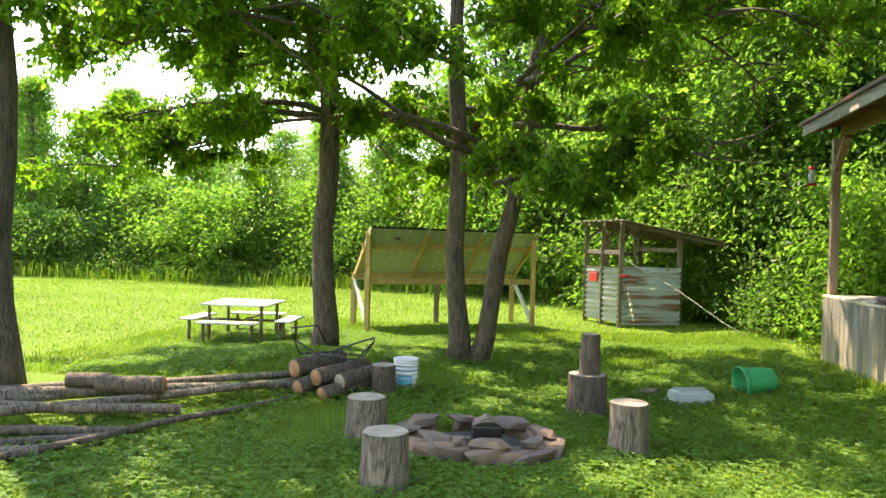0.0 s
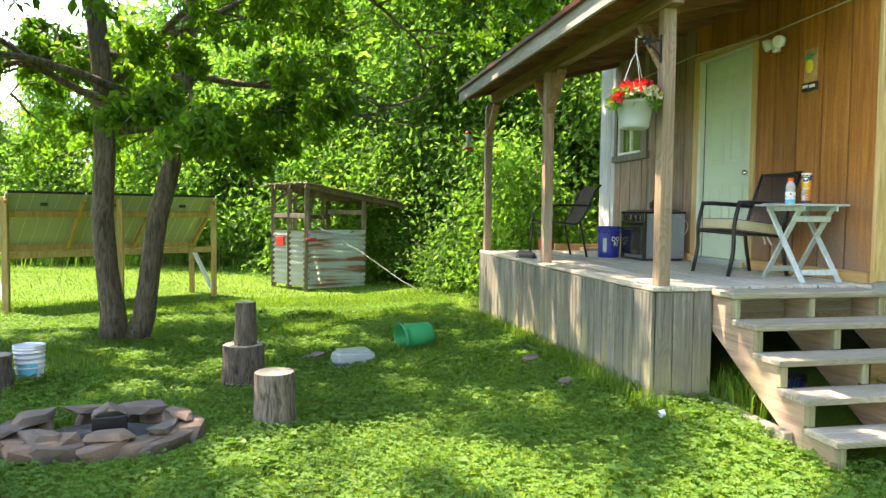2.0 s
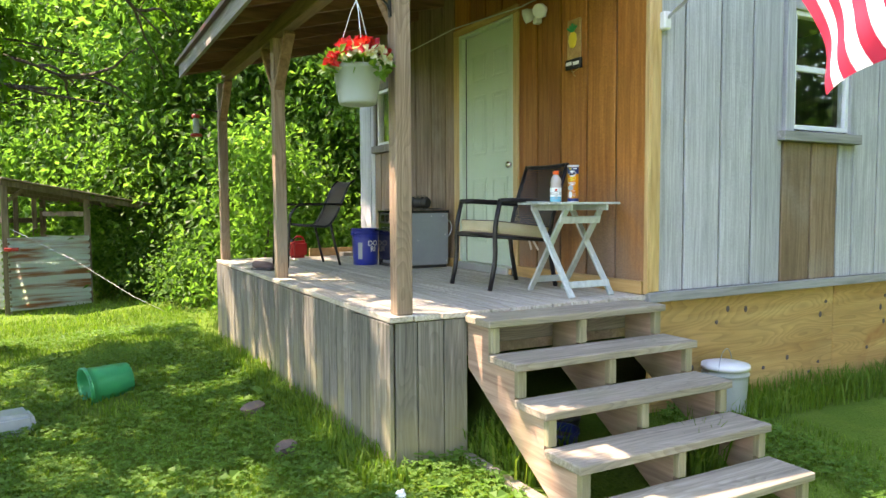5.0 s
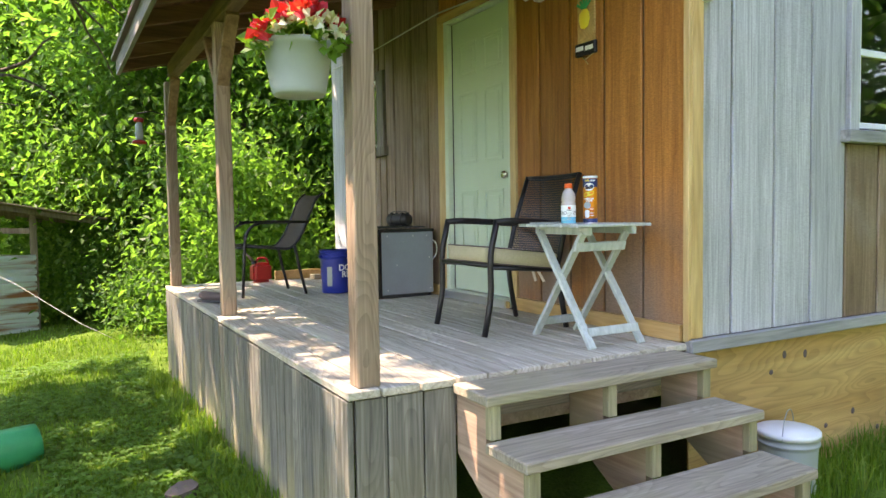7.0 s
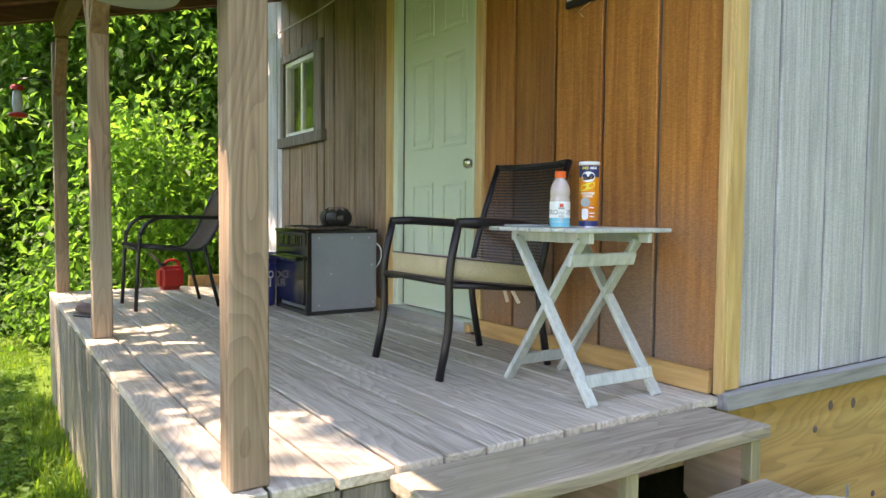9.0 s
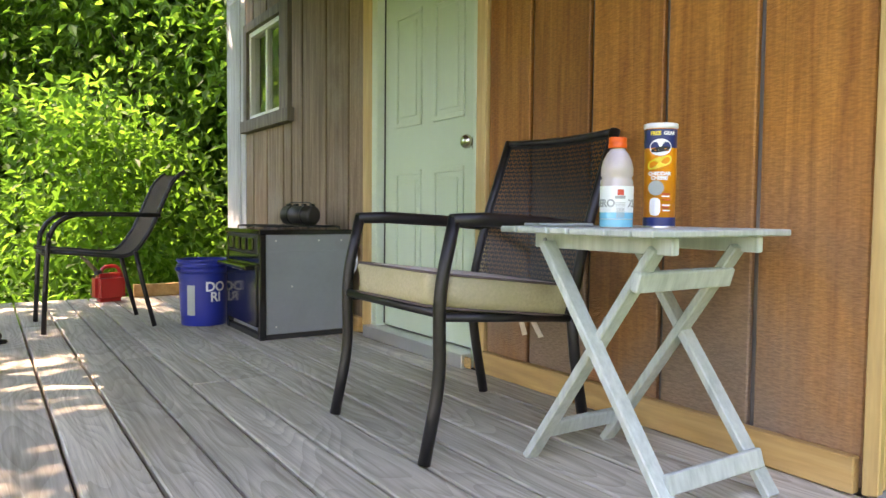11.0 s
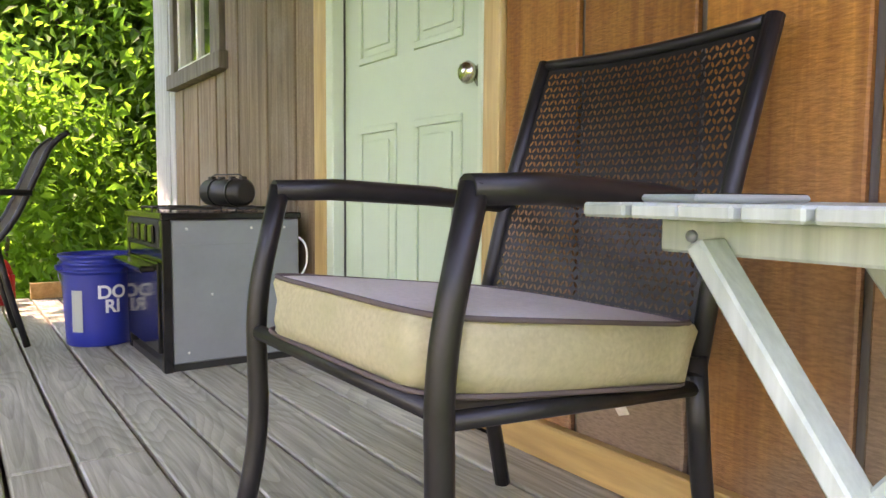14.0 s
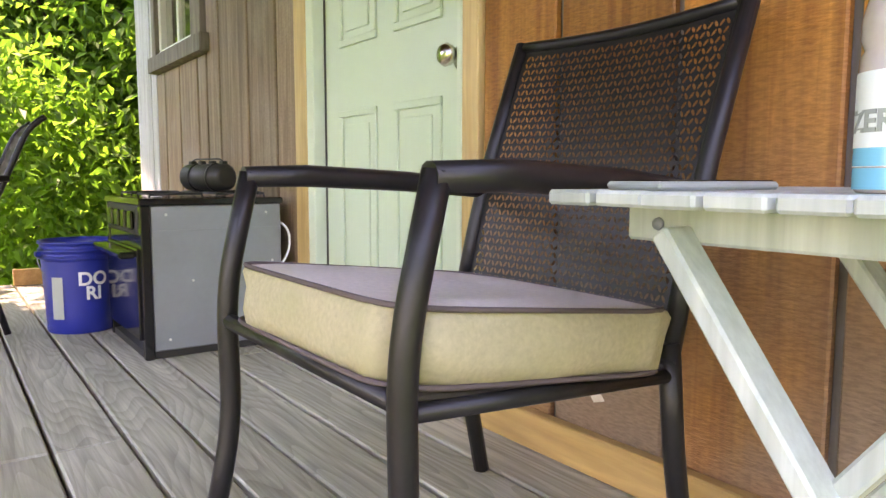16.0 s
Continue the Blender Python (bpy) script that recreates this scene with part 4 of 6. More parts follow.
words("CHEESE", 0.011, LETTER, can, bend=R + 0.0008, m=pose(0, 0, 0.112, 0, 0, -2), label="white printed word", bold=0.0005)

bottle = thing("drink_bottle", pose(5.482, 7.232, TT, 0, 0, -46) @ Matrix.Diagonal((0.96, 0.96, 0.95, 1)), "half-empty sports drink bottle with orange cap on the folding table", "bottle")
part("bottle_body", lathe(bmesh.new(), [(0, 0), (0.034, 0), (0.037, 0.004), (0.037, 0.094), (0.0365, 0.108), (0.0335, 0.114), (0.0365, 0.122), (0.0365, 0.138), (0.033, 0.154), (0.024, 0.172), (0.018, 0.178), (0.018, 0.184), (0, 0.184)], 36), CLOUDY, bottle)
part("liquid", lathe(bmesh.new(), [(0.0374, 0.003), (0.0376, 0.02)], 36), LIQUID, bottle, "pale blue liquid at the bottom")
part("label_wrap", lathe(bmesh.new(), [(0.0374, 0.021), (0.0376, 0.025), (0.0376, 0.094), (0.0374, 0.096)], 36), LABEL, bottle, "white printed label")
part("label_wrap", lathe(bmesh.new(), [(0.03775, 0.0215), (0.03775, 0.036)], 36), LIQUID, bottle, "blue fade at the foot of the label")
part("cap", lathe(bmesh.new(), [(0.0205, 0.183), (0.021, 0.184), (0.021, 0.194), (0.0195, 0.196), (0.0205, 0.198), (0.0205, 0.206), (0.019, 0.208), (0, 0.208)], 30), CAPORANGE, bottle, "orange screw cap")
words("ZERO", 0.024, GREYINK, bottle, bend=0.0379, m=pose(0, 0, 0.056, 0, 0, -52), label="grey printed word", bold=0.0008)
words("ZERO", 0.024, GREYINK, bottle, bend=0.0379, m=pose(0, 0, 0.056, 0, 0, 88), label="grey printed word", bold=0.0008)
patch("emblem", 0.0379, 2, 24, 0.075, 0.088, REDINK, bottle, "plain orange emblem")
patch("emblem", 0.0379, -6, 30, 0.067, 0.074, GREYINK, bottle, "plain grey bar")
for i in range(9):
    patch("barcode_bar", 0.0379, 0 + i * 3.2, 1.6 + i * 3.2, 0.024, 0.047, GREYINK, bottle, n=2)
for i in range(3):
    patch("print_bar", 0.0379, -4, 30, 0.05 + i * 0.0035, 0.0515 + i * 0.0035, GREYINK, bottle, n=4)

phone = thing("phone", pose(5.49, 7.425, TT, 0, 0, 78), "flat phone in a pale green case on the folding table", "phone")
part("case", bx(bmesh.new(), -0.04, 0.04, -0.075, 0.075, 0, 0.008), CLEARPL, phone, "", 0.003)
part("screen", bx(bmesh.new(), -0.035, 0.035, -0.07, 0.07, 0.0082, 0.0092), BLACKGLOSS, phone, "dark glass screen")

# sling chair at the far end
sling = thing("sling_chair", pose(4.82, 10.345, DZ, 0, 0, 1), "brown sling patio chair with arched dark metal arms", "chair")
for s in (-1, 1):
    y = s * 0.237
    part("arm_frame", tube(bmesh.new(), round_path([(-0.268, y, 0), (-0.25, y, 0.36), (-0.225, y, 0.585), (-0.02, y, 0.595), (0.285, y, 0.59)], 0.14, 7), 0.0125, 10), BLACKMETAL, sling)
    part("back_leg", tube(bmesh.new(), round_path([(0.25, y, 0), (0.2, y, 0.2), (0.16, y, 0.4)], 0.06), 0.0125, 10), BLACKMETAL, sling)
    part("back_post", tube(bmesh.new(), round_path([(-0.27, y * 0.93, 0.41), (0.14, y * 0.93, 0.37), (0.23, y * 0.93, 0.49), (0.36, y * 0.93, 0.79), (0.418, y * 0.93, 0.828)], 0.06), 0.0115, 10), BLACKMETAL, sling)
bm = bmesh.new()
pth = round_path([(-0.27, 0, 0.415), (0.14, 0, 0.372), (0.23, 0, 0.49), (0.36, 0, 0.79), (0.413, 0, 0.825)], 0.06)
rows = [[bm.verts.new((p.x + 0.012 * math.sin(math.pi * k / 6), -0.205 + 0.41 * k / 6, p.z - 0.014 * math.sin(math.pi * k / 6))) for k in range(7)] for p in pth]
for a, b in zip(rows, rows[1:]):
    for k in range(6):
        f = bm.faces.new((a[k], a[k + 1], b[k + 1], b[k]))
        f.smooth = True
bmesh.ops.solidify(bm, geom=bm.faces[:], thickness=0.004)
part("seat_sling", bm, SLING, sling, "brown mesh sling")
part("cross_rail", tube(bmesh.new(), [(-0.25, -0.237, 0.39), (-0.25, 0.237, 0.39)], 0.011, 8), BLACKMETAL, sling)

# stove
stove = thing("camp_range", pose(5.405, 9.39, DZ) @ Matrix.Diagonal((1, 0.99, 1.01, 1)), "small black and galvanised steel gas range standing on the porch", "stove")
part("range_body", bx(bmesh.new(), 0.03, 0.475, 0.0, 0.54, 0.025, 0.5), STEEL, stove, "", 0.004)
part("side_seam", bx(bmesh.new(), 0.04, 0.475, -0.004, 0.0005, 0.415, 0.42), STEEL, stove)
part("cooktop", bx(bmesh.new(), -0.005, 0.48, -0.012, 0.552, 0.5, 0.522), BLACKGLOSS, stove, "black enamel cooktop", 0.004)
part("corner_post", bx(bmesh.new(), 0.0, 0.03, -0.006, 0.03, 0.0, 0.5), BLACKGLOSS, stove, "", 0.003)
part("corner_post", bx(bmesh.new(), 0.0, 0.03, 0.515, 0.545, 0.0, 0.5), BLACKGLOSS, stove, "", 0.003)
part("oven_door", bx(bmesh.new(), -0.008, 0.028, 0.032, 0.512, 0.06, 0.36), BLACKGLOSS, stove, "glossy black oven door", 0.004)
part("control_panel", bx(bmesh.new(), -0.002, 0.028, 0.032, 0.512, 0.405, 0.498), BLACKRUBBER, stove, "black control panel", 0.004)
part("broiler_gap", bx(bmesh.new(), 0.004, 0.028, 0.032, 0.512, 0.362, 0.403), BLACKGLOSS, stove)
for i in range(4):
    part("knob", bx(bmesh.new(), -0.014, -0.0025, 0.07 + i * 0.105, 0.135 + i * 0.105, 0.42, 0.482), BLACKGLOSS, stove, "black knob", 0.006)
part("oven_handle", bx(bmesh.new(), -0.06, -0.009, 0.04, 0.505, 0.33, 0.352), BLACKGLOSS, stove, "black oven handle", 0.006)
part("kick_panel", bx(bmesh.new(), 0.006, 0.46, 0.01, 0.53, 0.0, 0.024), BLACKRUBBER, stove)
for cy in (0.14, 0.4):
    for cx in (0.13, 0.35):
        bm = bmesh.new()
        for a in range(4):
            t = a * math.pi / 2 + 0.78
            tube(bm, [(cx + 0.03 * math.cos(t), cy + 0.03 * math.sin(t), 0.532), (cx + 0.12 * math.cos(t), cy + 0.12 * math.sin(t), 0.534), (cx + 0.12 * math.cos(t), cy + 0.12 * math.sin(t), 0.523)], 0.004, 6)
        tube(bm, [(cx + 0.1 * math.cos(t / 12 * 6.283), cy + 0.1 * math.sin(t / 12 * 6.283), 0.536) for t in range(13)], 0.0045, 6)
        part("burner_grate", bm, BLACKRUBBER, stove, "black burner grate")
for px, pz in ((0.08, 0.47), (0.42, 0.47), (0.08, 0.06), (0.45, 0.06), (0.44, 0.3), (0.3, 0.47), (0.16, 0.25)):
    part("screw", lathe(bmesh.new(), [(0, 0.002), (0.004, 0.0015), (0.005, 0)], 8), ALU, stove).matrix_local = pose(px, -0.0005, pz, 90)
part("gas_hose", tube(bmesh.new(), round_path([(0.46, 0.02, 0.44), (0.5, -0.01, 0.42), (0.5, -0.02, 0.33), (0.47, 0.0, 0.28)], 0.04), 0.004, 8), WHITEPL, stove, "thin white hose")
heater = thing("cast_iron_pot", pose(5.69, 9.6, DZ + 0.547, 0, 0, 20), "small black cooker part with wire handles on the range", "cooker")
part("pot_body", tube(bmesh.new(), [(0, -0.11, 0.05), (0, -0.1, 0.05), (0, 0.1, 0.05), (0, 0.11, 0.05)], [0.035, 0.048, 0.048, 0.035], 16), BLACKRUBBER, heater)
for y in (-0.05, 0.05):
    part("band", tube(bmesh.new(), [(0, y - 0.005, 0.05), (0, y + 0.005, 0.05)], 0.051, 16), BLACKMETAL, heater)
part("wire_handle", tube(bmesh.new(), round_path([(0, -0.1, 0.09), (0, -0.08, 0.115), (0, 0.08, 0.115), (0, 0.11, 0.08)], 0.02), 0.003, 6), BLACKMETAL, heater)
for y in (-0.09, -0.03, 0.03, 0.085):
    part("lug", bx(bmesh.new(), -0.012, 0.012, y - 0.01, y + 0.01, 0.092, 0.108), BLACKRUBBER, heater, "", 0.003)


def bucket(name, m, r0, r1, h, material, label, hoops=(0.82, 0.9), handle=True):
    t = thing(name, m, label, "bucket")
    prof = [(0, 0.006), (r0 - 0.004, 0.0), (r0, 0.004)]
    for f in (0.2, 0.4, 0.6, 0.78):
        prof.append((r0 + (r1 - r0) * f, h * f))
    for f in hoops:
        rr = r0 + (r1 - r0) * f
        prof += [(rr, h * f - 0.006), (rr + 0.008, h * f - 0.005), (rr + 0.008, h * f + 0.005), (rr, h * f + 0.006)]
    prof += [(r1, h - 0.012), (r1 + 0.007, h - 0.011), (r1 + 0.007, h), (r1 - 0.003, h), (r1 - 0.005, h - 0.02), (r0 - 0.004, 0.012), (0, 0.012)]
    part("shell", lathe(bmesh.new(), prof, 36), material, t)
    if handle:
        part("handle", tube(bmesh.new(), [((r1 + 0.012) * math.cos(a), (r1 + 0.012) * math.sin(a) * 0.35 - 0.06 * math.sin(a), h * 0.86 - 0.16 * math.sin(a)) for a in np.linspace(0, math.pi, 14)], 0.0022, 6), STEEL, t, "thin wire handle")
        for s in (-1, 1):
            part("handle_ear", bx(bmesh.new(), s * (r1 + 0.006) - 0.012, s * (r1 + 0.006) + 0.012, -0.016, 0.016, h * 0.83, h * 0.89), material, t, "", 0.004)
    return t


bb = bucket("blue_bucket", pose(5.322, 10.07, DZ, 0, 0, 7), 0.118, 0.134, 0.355, BLUE, "blue plastic pail with white letters beside the range")
for txt, z in (("DO", 0.21), ("RI", 0.155)):
    words(txt, 0.07, LETTER, bb, bend=0.1305, m=pose(0, 0, z, 0, 0, 6), label="white printed letters", bold=0.002)
patch("print_panel", 0.1285, -62, -42, 0.06, 0.22, GREYPL, bb, "faded printed panel")

gas = thing("fuel_can", pose(5.02, 11.34, DZ, 0, 0, 8), "red plastic fuel can with a dark spout", "fuel can")
part("can_body", bx(bmesh.new(), -0.095, 0.095, -0.07, 0.07, 0, 0.19), RED, gas, "", 0.03, seg=3)
part("grip", tube(bmesh.new(), round_path([(-0.05, 0, 0.185), (-0.03, 0, 0.235), (0.06, 0, 0.235), (0.085, 0, 0.16)], 0.03), 0.012, 8), RED, gas)
part("cap", lathe(bmesh.new(), [(0.024, 0), (0.024, 0.03), (0, 0.032)], 14, (-0.065, 0, 0.18)), BLACKRUBBER, gas, "black cap")
part("spout", tube(bmesh.new(), [(-0.07, 0, 0.2), (-0.13, 0, 0.27), (-0.17, 0, 0.31)], [0.014, 0.012, 0.008], 8), OLDWOOD, gas, "dark spout")
shoe = thing("garden_shoe", pose(4.3, 9.99, DZ, 0, 0, 35), "dark brown shoe on the deck edge", "shoe")
part("sole", bx(bmesh.new(), -0.045, 0.045, -0.12, 0.12, 0, 0.018), BLACKRUBBER, shoe, "", 0.008)
part("upper", tube(bmesh.new(), [(0, -0.11, 0.035), (0, -0.06, 0.04), (0, 0.03, 0.045), (0, 0.09, 0.05), (0, 0.115, 0.045)], [0.02, 0.036, 0.034, 0.034, 0.025], 12), PIPING, shoe)

# wall fittings
flood = thing("floodlight", pose(WX - 0.002, 8.0, 2.965), "white twin-head outdoor floodlight on the porch wall", "wall lamp")
part("plate", bx(bmesh.new(), -0.03, 0, -0.05, 0.05, -0.03, 0.05), WHITEPL, flood, "", 0.006)
for s in (-1, 1):
    h = part("lamp_head", lathe(bmesh.new(), [(0, 0), (0.03, 0), (0.05, 0.05), (0.052, 0.085), (0.046, 0.088), (0, 0.08)], 20), WHITEPL, flood)
    h.matrix_local = pose(-0.03, s * 0.055, 0.02, s * -25, -112, 0)
part("sensor", bx(bmesh.new(), -0.075, -0.02, -0.025, 0.025, -0.075, -0.028), WHITEPL, flood, "", 0.006)
sign = thing("wall_sign", pose(WX - 0.002, 7.615, 2.68), "small painted fruit sign hanging on the porch wall", "sign")
part("plaque", bx(bmesh.new(), -0.014, 0, -0.075, 0.075, -0.13, 0.16), PLY, sign, "", 0.006)
part("fruit", lathe(bmesh.new(), [(0, -0.06), (0.03, -0.05), (0.045, -0.01), (0.04, 0.03), (0.02, 0.05), (0, 0.055)], 16), YELLOW, sign, "yellow fruit shape").matrix_local = pose(-0.014, 0.01, 0.02) @ Matrix.Diagonal((0.35, 1, 1, 1))
for k in range(5):
    part("leaf", bar(bmesh.new(), (-0.018, 0.01, 0.07), (-0.02, 0.01 + (k - 2) * 0.028, 0.13 - abs(k - 2) * 0.012), 0.014, 0.004, (1, 0, 0)), GREEN, sign, "green painted leaf")
part("word_board", bx(bmesh.new(), -0.022, 0, -0.085, 0.085, -0.185, -0.115), BLACKMETAL, sign, "dark word board", 0.004)
for y0, y1, z in ((-0.07, -0.005, -0.15), (0.01, 0.072, -0.145)):
    part("word_bar", bx(bmesh.new(), -0.0245, -0.0222, y0, y1, z - 0.012, z + 0.012), LETTER, sign, "pale word too small to read")
part("straw", tube(bmesh.new(), [(-0.01, -0.06, -0.185), (-0.02, -0.01, -0.21), (-0.01, 0.03, -0.19), (-0.015, -0.02, -0.24)], 0.003, 5), PINE_Z, sign)
cord = thing("porch_rope", pose(WX - 0.02, 6.95, 3.1), "pale rope strung along the porch wall under the roof", "rope")
part("strand", tube(bmesh.new(), [(0, 0, 0.02), (-0.005, 0.6, 0.0), (-0.005, 1.3, -0.02), (-0.02, 2.35, 0.04), (-0.005, 3.5, 0.02), (0, 4.65, 0.04)], 0.006, 6), CORD, cord)

flag = thing("flag", pose(6.03, 6.86, 2.67), "red and white striped flag hanging from a slanted wall pole", "flag")
part("bracket", bx(bmesh.new(), -0.03, 0.03, -0.03, 0.035, -0.06, 0.05), WHITEPL, flag, "white pole bracket", 0.01)
pd = Vector((0, -0.91, 0.41))
part("pole", tube(bmesh.new(), [(0, 0, 0), tuple(pd * 2.0)], 0.011, 10), ALU, flag, "thin metal pole")
dd = Vector((0, -0.44, -0.84)).normalized()
for s_ in range(13):
    bm = bmesh.new()
    rows = []
    for k in range(3):
        u = 0.72 + (s_ + k / 2) * 0.064
        row = []
        for j in range(19):
            v = j / 18 * 1.02
            q = pd * u + dd * v
            q.x += 0.07 * math.sin(u * 9 + v * 3) * min(1, v * 2) + 0.02 * math.sin(v * 14 + u * 5) * v
            q.y += 0.05 * math.sin(v * 6 + u * 2) * v
            row.append(bm.verts.new(q))
        rows.append(row)
    for a, b in zip(rows, rows[1:]):
        for j in range(18):
            f = bm.faces.new((a[j], a[j + 1], b[j + 1], b[j]))
            f.smooth = True
    part("stripe", bm, FLAGRED if s_ % 2 == 0 else LETTER, flag, "red stripe" if s_ % 2 == 0 else "white stripe")

pot = thing("hanging_basket", pose(4.045, 6.962, 2.045), "pale grey hanging flower pot with red and cream flowers", "plant pot")
part("pot_shell", lathe(bmesh.new(), [(0, 0), (0.088, 0), (0.094, 0.008), (0.098, 0.024), (0.121, 0.165), (0.13, 0.168), (0.131, 0.188), (0.123, 0.19), (0.117, 0.172), (0, 0.168)], 40), GREYPL, pot)
part("soil", lathe(bmesh.new(), [(0, 0.176), (0.116, 0.174)], 24), EARTH, pot)
for k in range(3):
    a = k * 2.09 + 0.4
    part("hanger", tube(bmesh.new(), [(0.125 * math.cos(a), 0.125 * math.sin(a), 0.18), (0.03 * math.cos(a), 0.03 * math.sin(a), 0.46), (0, 0, 0.52)], 0.0025, 6), WHITEPL, pot)
part("hook", tube(bmesh.new(), round_path([(0, 0, 0.5), (0, 0, 0.6), (0.02, 0, 0.63), (0.03, 0, 0.61)], 0.012), 0.006, 8), CORD, pot)
rp = np.random.default_rng(4)
for nm, mtl, n, size, zlo, zhi, lab in (("foliage", CLOVER, 420, 0.05, 0.17, 0.26, "small green leaves"), ("red_blossom", PETAL_R, 460, 0.046, 0.235, 0.31, "red blossoms"), ("cream_blossom", PETAL_W, 300, 0.042, 0.2, 0.28, "cream blossoms")):
    g = Geo()
    ncl = {"foliage": 60, "red_blossom": 26, "cream_blossom": 22}[nm]
    a, r = rp.uniform(0, 6.28, ncl), 0.168 * np.sqrt(rp.uniform(0.02, 1, ncl))
    cen = np.stack([r * np.cos(a), r * np.sin(a), rp.uniform(zlo, zhi, ncl) - 1.6 * r ** 2], 1)
    at = cen[rp.integers(0, ncl, n)] + rp.normal(0, 0.009, (n, 3))
    way = unit(rp.normal(0, 1, (n, 3)) + np.array([0, 0, 0.3]))
    nor = unit(np.cross(way, rp.normal(0, 1, (n, 3))))
    ln = size * rp.uniform(0.6, 1.2, n)
    g.leaves(at, way, nor, ln, ln * 0.8)
    ob = new(nm, g.mesh(nm, mtl))
    ob.parent = pot
    tagged(ob, lab)
bracket = thing("plant_bracket", pose(4.229, 6.962, 2.62), "black scrolled iron bracket on the porch post", "bracket")
part("arm", tube(bmesh.new(), [(0, 0, 0.03), (-0.17, 0, 0.035), (-0.19, 0, 0.05)], 0.007, 8), BLACKMETAL, bracket)
part("scroll", tube(bmesh.new(), [(-0.12 * t, 0, -0.1 + 0.12 * t ** 0.6) for t in np.linspace(0, 1, 8)], 0.006, 8), BLACKMETAL, bracket)
part("backplate", bx(bmesh.new(), -0.008, 0, -0.012, 0.012, -0.12, 0.07), BLACKMETAL, bracket)
for k in range(5):
    a = k * 1.256
    part("iron_leaf", bar(bmesh.new(), (-0.1, -0.01, 0.02), (-0.1 + 0.05 * math.cos(a), -0.014, 0.02 + 0.05 * math.sin(a)), 0.022, 0.003, (0, 1, 0)), BLACKMETAL, bracket)
fb = thing("feeder_bracket", pose(4.225, 11.5, 2.56), "black iron bracket holding the bird feeder", "bracket")
part("arm", tube(bmesh.new(), [(0, 0, 0), (-0.12, 0, 0.03), (-0.255, 0, 0.0)], 0.006, 8), BLACKMETAL, fb)
feeder = thing("bird_feeder", pose(3.99, 11.5, 2.285), "hanging red and clear nectar bird feeder", "bird feeder")
part("base", lathe(bmesh.new(), [(0, 0), (0.06, 0.004), (0.065, 0.02), (0.05, 0.035), (0, 0.04)], 20), RED, feeder, "red feeder base")
part("tube_glass", lathe(bmesh.new(), [(0.03, 0.04), (0.036, 0.1), (0.03, 0.18), (0.02, 0.2)], 18), CLEARPL, feeder, "clear nectar tube")
part("cap", lathe(bmesh.new(), [(0.04, 0.2), (0.045, 0.225), (0.03, 0.24), (0, 0.245)], 18), RED, feeder, "red feeder cap")
part("hanger", tube(bmesh.new(), [(0, 0, 0.24), (0, 0, 0.285)], 0.003, 6), BLACKMETAL, feeder)

lid_b = bucket("white_pail", pose(6.42, 6.69, gh(6.42, 6.69), 0, 0, 25), 0.125, 0.14, 0.31, GREYPL, "pale lidded pail on the grass by the plywood", (0.86,), False)
part("lid", lathe(bmesh.new(), [(0, 0.335), (0.12, 0.333), (0.125, 0.325), (0.148, 0.325), (0.15, 0.3), (0.142, 0.3)], 32), WHITEPL, lid_b, "white pail lid")
part("handle", tube(bmesh.new(), [(0.15 * math.cos(a), 0.0, 0.29 + 0.13 * math.sin(a)) for a in np.linspace(0, math.pi, 14)], 0.0025, 6), STEEL, lid_b, "raised wire handle")
for px, py, r in ((4.98, 6.55, 0.11), (5.15, 6.7, 0.08)):
    pp = thing("planter_pot", pose(px, py, gh(px, py)), "dark plastic planter pot standing under the steps", "plant pot")
    part("pot_shell", lathe(bmesh.new(), [(0, 0.004), (r * 0.75, 0), (r, 0.15), (r * 1.06, 0.155), (r * 1.06, 0.175), (r * 0.95, 0.17), (r * 0.7, 0.02), (0, 0.02)], 24), NAVY if r > 0.1 else BLACKRUBBER, pp)
    part("soil", lathe(bmesh.new(), [(0, 0.13), (r * 0.93, 0.13)], 20), EARTH, pp)

